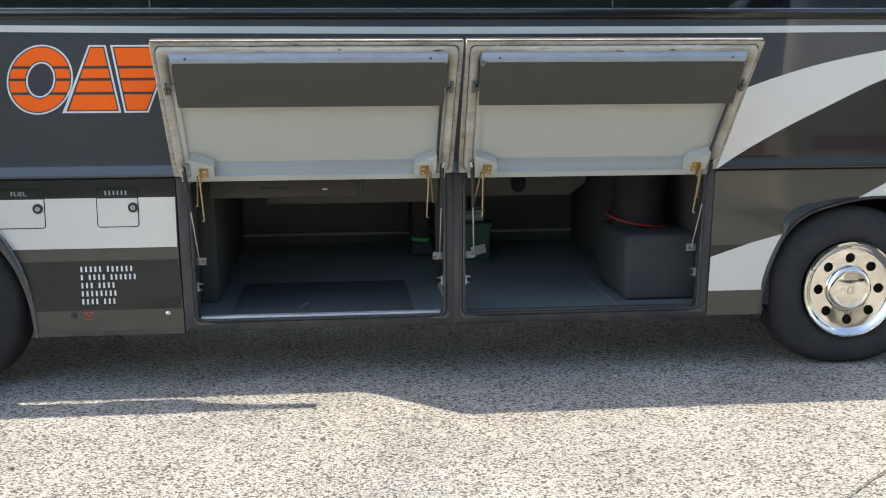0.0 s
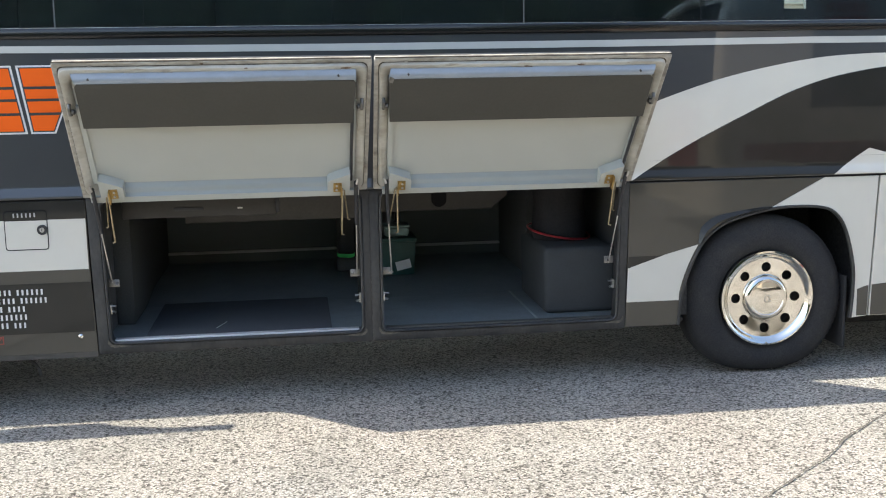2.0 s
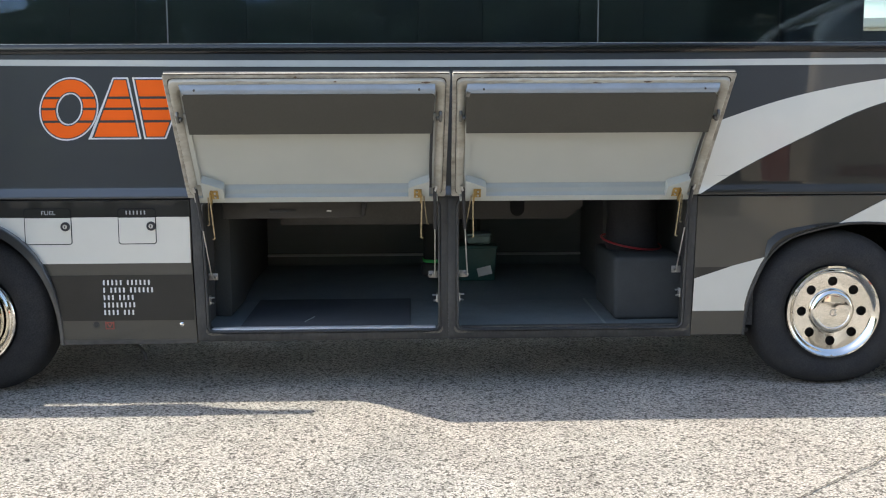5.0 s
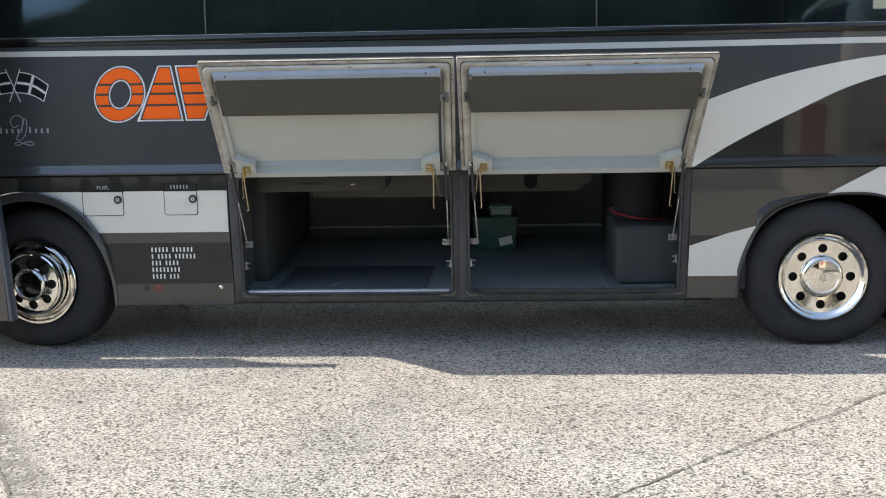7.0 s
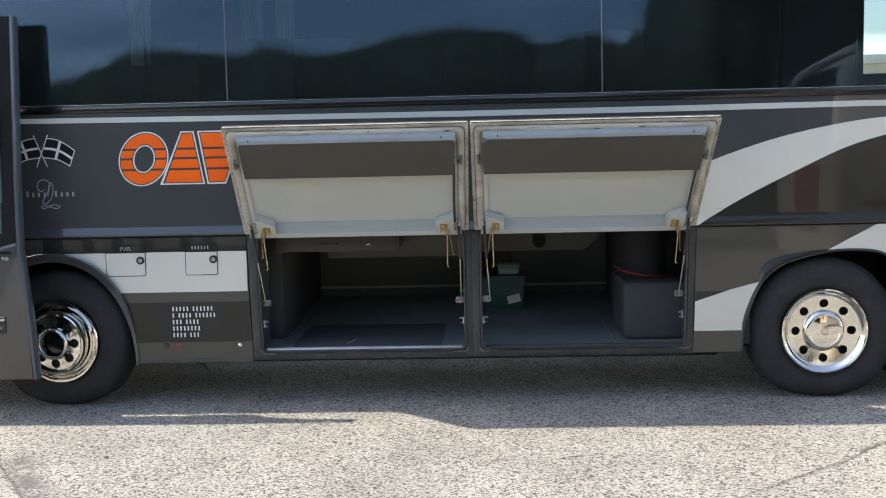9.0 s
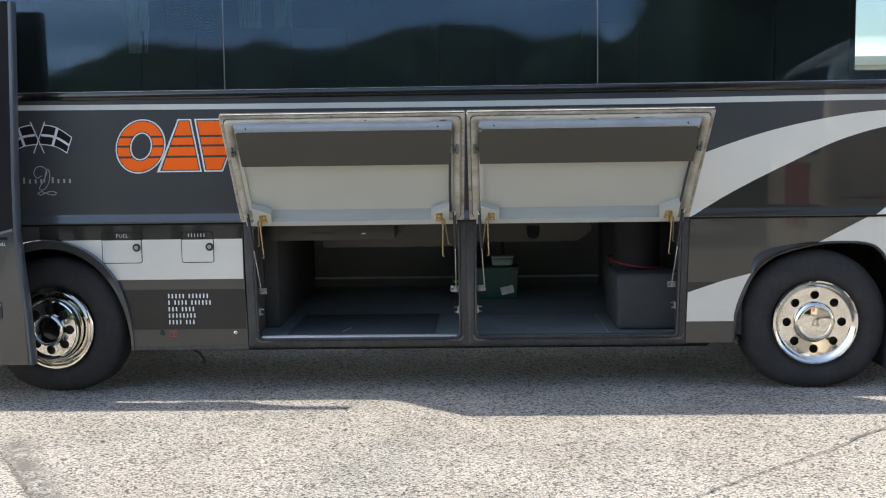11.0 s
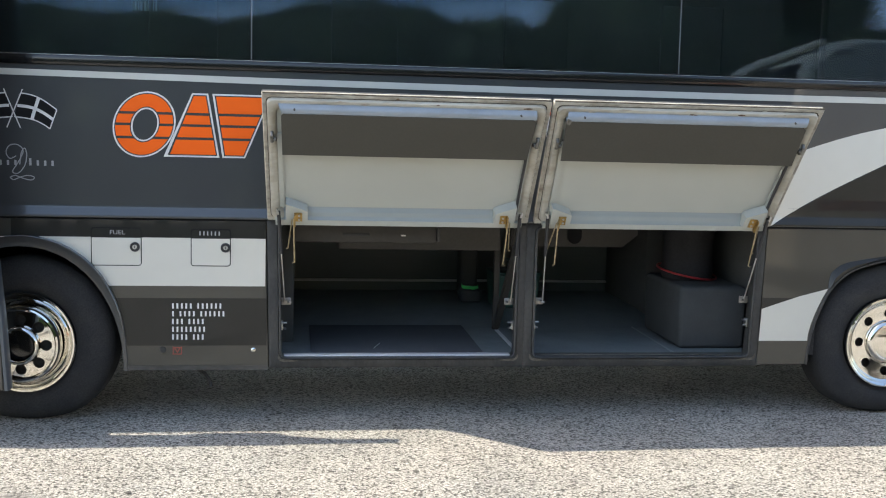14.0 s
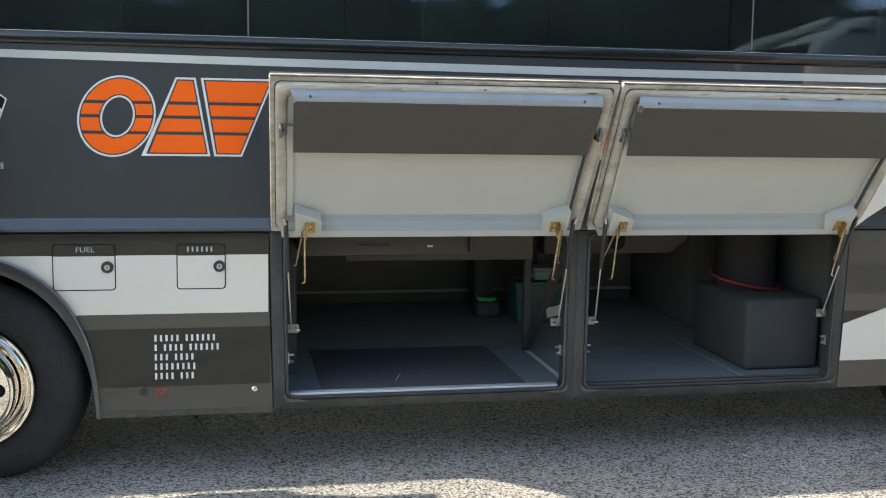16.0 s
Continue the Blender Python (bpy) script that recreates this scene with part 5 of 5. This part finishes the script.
# front end runs on unseen to x -4.6, lengthening the shadow
made("door_leaf", M_DOOR, lambda bm: plate(bm, [(-4.6, 0.29), (-2.995, 0.29), (-3.015, 0.7), (-3.06, 1.22), (-3.06, 1.25), (-3.3, 1.185), (-4.6, 0.87)], YD, YD + 0.08, 0.008), edoor, "taupe-grey lower door panel")
GLASS_OUT = [(-4.6, 0.872), (-3.3, 1.187), (-3.06, 1.252), (-3.055, 2.8), (-4.6, 2.8)]
GLASS_IN = [(-4.5, 0.97), (-3.3, 1.25), (-3.16, 1.31), (-3.16, 2.73), (-4.5, 2.73)]
made("door_frame", M_GAP, lambda bm: rings(bm, [[bm.verts.new((x, y, z)) for x, z in p] for p, y in ((GLASS_OUT, YD + 0.08), (GLASS_OUT, YD), (GLASS_IN, YD + 0.002), (GLASS_IN, YD + 0.05))]), edoor, "gloss black door glass frame", 0)
made("door_glass", M_DOORGLASS, lambda bm: plate(bm, [(-4.51, 0.96), (-3.3, 1.24), (-3.15, 1.30), (-3.15, 2.06), (-4.51, 2.06)], YD + 0.008, YD + 0.02), edoor, "lower door pane with a teal reflection in its colour", 0)
made("door_glass", M_DOORGLASS, lambda bm: plate(bm, [(-4.51, 2.11), (-3.15, 2.11), (-3.15, 2.74), (-4.51, 2.74)], YD + 0.008, YD + 0.02), edoor, "upper door pane with a teal reflection in its colour", 0)
slab("door_crossbar", M_GLOSSBLACK, (-4.51, -3.15, YD, YD + 0.03, 2.06, 2.11), edoor, 0.004)
slab("pane_bead", M_STEEL, (-4.5, -3.16, YD - 0.003, YD + 0.01, 2.105, 2.113), edoor, 0.001)


def door_edge(bm):
    path = [(-2.994, 0.29), (-3.014, 0.7), (-3.059, 1.22), (-3.059, 1.6), (-3.055, 2.8)]
    loops = [[bm.verts.new((x + dx, YD + dy, z)) for dx, dy in ((0.002, -0.006), (0.018, -0.004), (0.026, 0.01), (0.028, 0.07), (0.02, 0.086), (0.002, 0.086))] for x, z in path]
    rings(bm, loops)
    bm.faces.new(loops[0])
    bm.faces.new(loops[-1])


made("door_edge_seal", M_DOOREDGE, door_edge, edoor, "grey rounded closing edge")
made("belt_strip", M_SLATE, lambda bm: plate(bm, [(-4.59, 0.775), (-3.3, 1.085), (-3.068, 1.155), (-3.068, 1.225), (-3.3, 1.16), (-4.59, 0.85)], YD - 0.004, YD), edoor, "slanting slate-blue belt strip", 0)
slab("belt_pull", M_GAP, (-3.19, -3.10, YD - 0.006, YD, 1.168, 1.188), edoor, 0.002)
lettering("pull_word", "PULL", 0.03, -3.165, YD - 0.0055, 1.128, M_INK, edoor, "small white letters", 0.05)


# hidden block, its profile drawn to the shadow wanted on the ground
def shadow_block_mesh(bm):
    prof = [(0.08, 0.42), (0.33, 0.46), (0.33, 0.84), (0.2, 0.93), (0.21, 1.66), (0.24, 1.72), (0.255, 2.12), (0.19, 2.2), (0.08, 2.65)]
    loops = [[bm.verts.new((x, YD + y, z)) for y, z in prof] for x in (-3.34, -3.2)]
    rings(bm, loops)
    for l in loops:
        bm.faces.new(l)


# slab added out of sight to close a lit gap in the door's shadow
slab("door_arm", M_BLACK, (-3.72, -3.345, YD + 0.085, YD + 0.33, 0.46, 0.84), edoor, 0.01, "unseen black slab behind the leaf, added for its shadow")
made("door_gear", M_BLACK, shadow_block_mesh, edoor, "unseen black block behind the leaf, shaped for its shadow", 0)


def handle_bezel(bm):
    plate(bm, rrect(-3.275, -3.165, 0.615, 0.735, 0.012, 4), YD - 0.006, YD, 0.002)


hb = made("door_handle", M_BLACK, handle_bezel, edoor, "black recessed door handle with a chrome cap")
slab("handle_cap", M_CHROME, (-3.272, -3.168, YD - 0.016, YD - 0.005, 0.704, 0.736), hb, 0.005)
slab("handle_cap", M_CHROME, (-3.272, -3.252, YD - 0.015, YD - 0.005, 0.655, 0.7035), hb, 0.004)
made("handle_lock", M_STEEL, lambda bm: lathe(bm, [(0, -0.014), (0.012, -0.013), (0.014, -0.005)], -3.22, 0.665, 20, YD), hb)
made("handle_paddle", M_GLOSSBLACK, lambda bm: lathe(bm, [(0.016, -0.008), (0.035, -0.012), (0.04, -0.006)], -3.22, 0.668, 24, YD), hb)

for o in edoor.children_recursive:      # the leaf leans in with the side's tumblehome
    for v in o.data.vertices:
        v.co.y += 0.03 * (v.co.z - 0.5) - 0.105 + 0.075 * max(0.0, v.co.z - 2.2)
        v.co.x, v.co.z = v.co.x * 0.991, 1.8 + (v.co.z - 1.8) * 0.991
        v.co.x += 0.02 * max(0.0, 1.0 - v.co.z)

# ---- things in the bay ----
cool = thing("storage_box", (1.39, 0.7, FLOOR), "dark grey felt-covered storage box on the bay floor", "box")
def cool_body(bm):
    vs = box(bm, 1.175, 1.64, 0.205, 0.93, FLOOR, 0.822, 0.034, 5)
    for v in vs:
        v.co.x += 0.012 * (v.co.z - 0.6) * (1 if v.co.x > 1.4 else -1)
made("body", M_BOX, cool_body, cool)
lid = made("lid_seam", M_BOX, lambda bm: rings(bm, [[bm.verts.new((x, y, z)) for x, y in rrect(1.1752 - g, 1.6398 + g, 0.2052 - g, 0.9298 + g, 0.034, 5)] for g, z in ((-0.003, 0.776), (0.0012, 0.7765), (0.0012, 0.779), (-0.003, 0.7795))]), cool, "faint seam under the lid")
sack = thing("black_tub", (1.345, 0.64, 0.823), "soft black tub with a red rim on the box", "tub")
TUB = ((0.172, 0.8235), (0.178, 0.85), (0.175, 0.89), (0.173, 0.96), (0.172, 1.06), (0.176, 1.14), (0.18, 1.19))


def tub_mesh(bm):
    loops = [[bm.verts.new((1.375 + r * math.cos(a) + 0.005 * math.sin(23 * z + 3 * a), 0.64 + r * math.sin(a) + 0.005 * math.sin(31 * z + 4 * a), z)) for a in (2 * math.pi * k / 40 for k in range(40))] for r, z in TUB]
    rings(bm, loops)
    bm.faces.new(loops[0][::-1])
    bm.faces.new(loops[-1])


made("tub_body", M_TUB, tub_mesh, sack)
made("red_ring", M_RED, lambda bm: tube(bm, [(1.372 + 0.205 * math.cos(a), 0.64 + 0.205 * math.sin(a), 0.868 + 0.036 * math.cos(a - 2.5)) for a in (2 * math.pi * k / 48 for k in range(49))], 0.007, 8, False), sack, "bright red rim")

green = thing("tool_box", (0.33, 1.5, 0.466), "dark green plastic box with a white label", "box")


def green_body(bm):
    vs = box(bm, 0.155, 0.49, 1.42, 1.72, 0.4665, 0.745, 0.018, 2)
    for v in vs:
        k = (v.co.z - 0.466) * 0.06
        v.co.x += k if v.co.x > 0.33 else -k
made("body", M_GREENBOX, green_body, green)
slab("rim", M_GREENBOX, (0.135, 0.51, 1.405, 1.735, 0.715, 0.742), green, 0.006)
def label_mesh(bm):
    box(bm, -0.055, 0.055, 1.412, 1.4155, -0.033, 0.033)
    for v in bm.verts:
        x, z = v.co.x, v.co.z
        v.co.x, v.co.z = 0.408 + x * 0.97 - z * 0.22, 0.545 + z * 0.97 + x * 0.22
made("paper_label", M_PAPER, label_mesh, green, "tilted white paper label")
jug = thing("plastic_tub", (0.37, 1.56, 0.745), "pale teal plastic tub on the green box", "tub")
made("tub", M_TEAL, lambda bm: box(bm, 0.28, 0.46, 1.47, 1.65, 0.7455, 0.812, 0.022, 3), jug)
slab("tub_lid", M_TEAL, (0.274, 0.466, 1.464, 1.656, 0.8125, 0.828), jug, 0.006)
stick = thing("broom_handle", (0.375, 1.8, 0.467), "dark broom handle standing behind the green box", "broom")
made("pole", M_BLACK, lambda bm: tube(bm, [(0.40, 1.82, 0.4675), (0.37, 1.8, 1.18)], 0.014, 10), stick)
rubber_mat = made("rubber_mat", M_MAT, lambda bm: [box(bm, -1.25, -0.16, 0.085, 1.17, FLOOR + 0.0005, FLOOR + 0.008, 0.003)])
tagged(rubber_mat, "black ribbed rubber mat lying on the bay floor", "mat")


def strap_mesh(bm):
    path = curve_through([(-0.062, 0.605), (-0.05, 0.592), (-0.02, 0.588), (0.01, 0.586), (0.022, 0.583), (0.04, 0.585), (0.06, 0.588), (0.068, 0.598)], 5)
    loops = [[bm.verts.new((x, 1.66 + dy, z + dz)) for dy, dz in ((0, -0.012), (0.02, -0.012), (0.02, 0.012), (0, 0.012))] for x, z in path]
    rings(bm, loops)
    bm.faces.new(loops[0])
    bm.faces.new(loops[-1])


strap = made("green_strap", M_STRAP, strap_mesh)
tagged(strap, "bright green webbing strap lying on a black case", "strap")
case = thing("black_case", (0.0, 1.75, 0.467), "upright black soft case at the back of the bay", "case")
made("case_body", M_BAYDARK, lambda bm: box(bm, -0.055, 0.085, 1.80, 2.0, 0.4685, 0.93, 0.03, 3), case)
made("case_pocket", M_BAYDARK, lambda bm: box(bm, -0.072, 0.1, 1.645, 1.802, 0.4685, 0.572, 0.03, 3), case, "low front pocket")
splinter = made("straw", M_CREAM, lambda bm: tube(bm, [(-0.85, 0.2, FLOOR + 0.0105), (-0.80, 0.36, FLOOR + 0.0105)], 0.0025, 5))
tagged(splinter, "pale straw lying on the black mat", "straw")

# ---- behind the camera: a second coach and trees, seen mirrored in paint and glass ----
other = thing("parked_coach", (9.0, -5.8, 0.0), "pale grey coach parked across the yard", "coach")
OX, OY, OW = 4.14, -4.9, 2.45      # foot of its near front corner, and its width


def other_front(z):
    """How far its raked, rounded front lies back at a height."""
    return 0.02 + 0.1 * max(0.0, (z - 1.2) / 1.6) ** 1.3 + (0.3 * ((z - 2.72) / 0.3) ** 2 if z > 2.72 else 0.0)


def other_body(bm):
    heights = (0.34, 0.7, 1.2, 1.8, 2.4, 2.72, 2.84, 2.96, 3.06, 3.11)
    loops = []
    for inset, y in ((0.10, OY - 0.0), (0.03, OY - 0.05), (0.0, OY - 0.16), (0.0, OY - OW + 0.16), (0.03, OY - OW + 0.05), (0.10, OY - OW)):
        front = [(OX + inset + other_front(z), z - (0.035 if inset > 0.05 else 0)) for z in heights]
        loops.append([bm.verts.new((x, y, z)) for x, z in front + [(13.6, 3.11), (13.6, 0.34)]])
    rings(bm, loops)
    for l in (loops[0], loops[-1]):
        bm.faces.new(l)


made("body", M_PALEPAINT, other_body, other)
for k in range(5):
    slab("side_window", M_GLASS, (5.25 + k * 1.62, 6.8 + k * 1.62, OY - 0.01, OY + 0.012, 1.5, 2.42), other, 0.004)


def other_screen(bm):
    loops = []
    for y in (OY - 0.17, OY - 0.6, OY - OW / 2, OY - OW + 0.6, OY - OW + 0.17):
        loops.append([bm.verts.new((OX + other_front(z) - 0.012, y, z)) for z in (1.62, 2.0, 2.4, 2.72, 2.84)])
    rings(bm, loops, closed=False)


made("windscreen", M_GAP, other_screen, other, "wide dark windscreen")
slab("front_panel", M_REDMARK, (OX + 0.0, OX + 0.06, OY - 1.45, OY - 0.5, 0.7, 1.5), other, 0.01, "faded red front panel")
for x in (4.62, 5.55, 6.7):
    slab("roof_vent", M_BLACK, (x, x + 0.2, OY - 0.01, OY + 0.008, 2.93, 2.985), other, 0.003, "dark slot under the roof edge")
for k in range(4):
    slab("red_print", M_REDMARK, (5.4 + k * 0.125, 5.5 + k * 0.125, OY - 0.002, OY + 0.003, 2.7, 2.79), other, 0, "faded red shapes")
slab("red_print", M_REDMARK, (5.38, 5.88, OY - 0.002, OY + 0.003, 2.58, 2.66), other, 0, "faded red shapes")
slab("stripe", M_REDMARK, (4.5, 13.5, OY - 0.01, OY + 0.008, 0.9, 1.12), other, 0)
made("mirror_arm", M_PALEPAINT, lambda bm: tube(bm, [(4.52, -5.04, 3.07), (4.42, -5.6, 3.0), (4.27, -6.1, 2.9), (4.2, -6.34, 2.82), (4.17, -6.4, 2.72), (4.17, -6.42, 2.42)], [0.05, 0.05, 0.052, 0.055, 0.05, 0.05], 10), other, "long drooping mirror arm")
for x in (6.3, 11.2):
    made("wheel", M_RUBBER, lambda bm: lathe(bm, [(0.0, 0.0), (0.3, 0.0), (0.45, -0.02), (0.51, 0.03), (0.51, 0.28)], x, 0.51, 40, OY - 0.24), other)

# a low pale building beyond the coach, glimpsed through its glass
hall = thing("low_building", (17.0, 42.0, 0.0), "low cream building with a flat roof", "building")
slab("wall", M_PALEPAINT, (8.0, 30.0, 40.0, 46.0, 0.0, 4.9), hall, 0.02)
slab("roof_edge", M_WHITE, (7.8, 30.2, 39.8, 46.2, 4.9, 5.3), hall, 0.03, "pale roof edge")


def leaf_clump(bm, rnd, centre, radius, count, size):
    for _ in range(count):
        d = Vector((rnd.gauss(0, 1), rnd.gauss(0, 1), rnd.gauss(0, 1))).normalized()
        p = centre + d * radius * rnd.uniform(0.74, 1.05)
        s = size * rnd.uniform(0.6, 1.3)
        u = Vector((rnd.gauss(0, 1), rnd.gauss(0, 1), rnd.gauss(0, 0.6))).normalized()
        w = u.cross(d).normalized()
        bm.faces.new([bm.verts.new(p + u * s * i + w * s * j) for i, j in ((-0.6, 0), (-0.1, -0.32), (0.6, 0), (0.1, 0.34))])


def tree(x, y, height, width, seed, count=34, leaves=1100, leaf=0.046, tall=0.2):
    """A dense small tree: forked trunk, a lumpy crown of leaf clumps down to knee height."""
    rnd = random.Random(seed)
    t = thing("tree", (x, y, 0), "dark green dense broad-leaved tree at the yard's edge", "tree", "trees round the yard")
    lumps = []
    for k in range(count):
        z = tall + (0.9 - tall) * (k + rnd.random()) / count
        reach = width * 0.5 * math.sqrt(max(0.05, 1 - ((z - 0.45) / 0.56) ** 2))
        a = rnd.uniform(0, 2 * math.pi)
        r = width * rnd.uniform(0.15, 0.23)
        d = max(0.0, reach - r * 0.7) * math.sqrt(rnd.random())
        lumps.append((Vector((x + d * math.cos(a), y + d * math.sin(a), min(z * height, height - r))), r))

    def trunk(bm):
        tube(bm, [(x, y, 0), (x + 0.03, y, height * 0.3), (x, y + 0.03, height * 0.6)], [height * 0.03, height * 0.022, height * 0.01], 8)
        for c, r in lumps[::5]:
            tube(bm, [(x, y, c.z * 0.55), c], [height * 0.01, height * 0.004], 5)
    made("trunk", M_BARK, trunk, t)

    def crown(bm):
        for c, r in lumps:
            leaf_clump(bm, rnd, c, r, leaves, leaf)
            made_core = bmesh.ops.create_icosphere(bm, subdivisions=2, radius=r * 0.76)["verts"]
            for v in made_core:
                v.co = c + v.co * (1 + 0.5 * noise.noise(v.co * 5 / r))
    made("crown", M_LEAF, crown, t, "", 0)
    return t


# the far edge of the yard: a close row whose tops rise and fall
SKYLINE = [(-11.0, 3.1), (-9.0, 3.35), (-7.4, 3.5), (-6.2, 4.0), (-5.2, 4.15), (-4.5, 3.9), (-3.6, 4.12), (-2.9, 3.9), (-2.0, 4.05), (-1.0, 4.3), (0.1, 4.36), (0.9, 4.2), (1.3, 3.95), (1.8, 4.16), (2.6, 4.2), (14.0, 4.3)]


def skyline(x):
    for (xa, za), (xb, zb) in zip(SKYLINE, SKYLINE[1:]):
        if xa <= x <= xb:
            return za + (zb - za) * (x - xa) / (xb - xa)
    return 2.6


models = [tree(-11.0, -11.2, 3.0, 2.3, 101), tree(-10.0, -11.6, 3.0, 2.1, 102), tree(-9.2, -11.0, 3.0, 1.9, 103)]
place = random.Random(12)
x, k = -7.7, 0
while x < 15.0:
    if not 3.1 < x < 6.9:
        size = skyline(x) / 3.0
        copy_thing(models[k % 3], pose(x, -11.4 + place.uniform(-0.35, 0.35), 0, 0, 0, place.uniform(0, 360)) @ Matrix.Diagonal((size * 0.9, size * 0.9, size, 1)))
    x, k = x + place.uniform(0.5, 0.68), k + 1
grove = [tree(4.9, -11.6, 7.2, 4.3, 104, 70, 1900, 0.068, 0.12)]
copy_thing(grove[0], pose(7.9, -12.6, 0, 0, 0, 130) @ Matrix.Scale(0.85, 4))
copy_thing(grove[0], pose(13.2, -13.0, 0, 0, 0, 250) @ Matrix.Scale(0.8, 4))

# ---- litter on the yard ----
scrap = made("paper_scrap", M_PAPER, lambda bm: plate(bm, [(1.037, 0.006), (1.045, 0.012), (1.055, 0.009), (1.064, 0.011), (1.066, 0.006), (1.055, 0.0045)], -0.095, -0.088), smooth=0)
tagged(scrap, "tiny crumpled white paper scrap on the ground", "litter")


def pebble(x, y, r, seed):
    def build(bm):
        bmesh.ops.create_icosphere(bm, subdivisions=2, radius=r)
        for v in bm.verts:
            k = 1 + 0.35 * noise.noise(v.co * (1.5 / r) + Vector((seed, 0, 0)))
            v.co = Vector((x + v.co.x * k * 1.3, y + v.co.y * k, 0.004 + max(v.co.z * k * 0.6, -0.006)))
    ob = made("pebble", M_CRACK, build)
    tagged(ob, "small dark loose stone on the pale yard", "stone", "loose stones on the yard")


for k, (x, y, r) in enumerate(((-2.153, -1.26, 0.011), (-1.419, -1.315, 0.009), (1.472, 0.105, 0.009), (-0.45, -1.9, 0.007), (0.62, -1.4, 0.007), (1.9, -1.15, 0.008), (-1.05, -2.35, 0.008))):
    pebble(x, y, r, k)
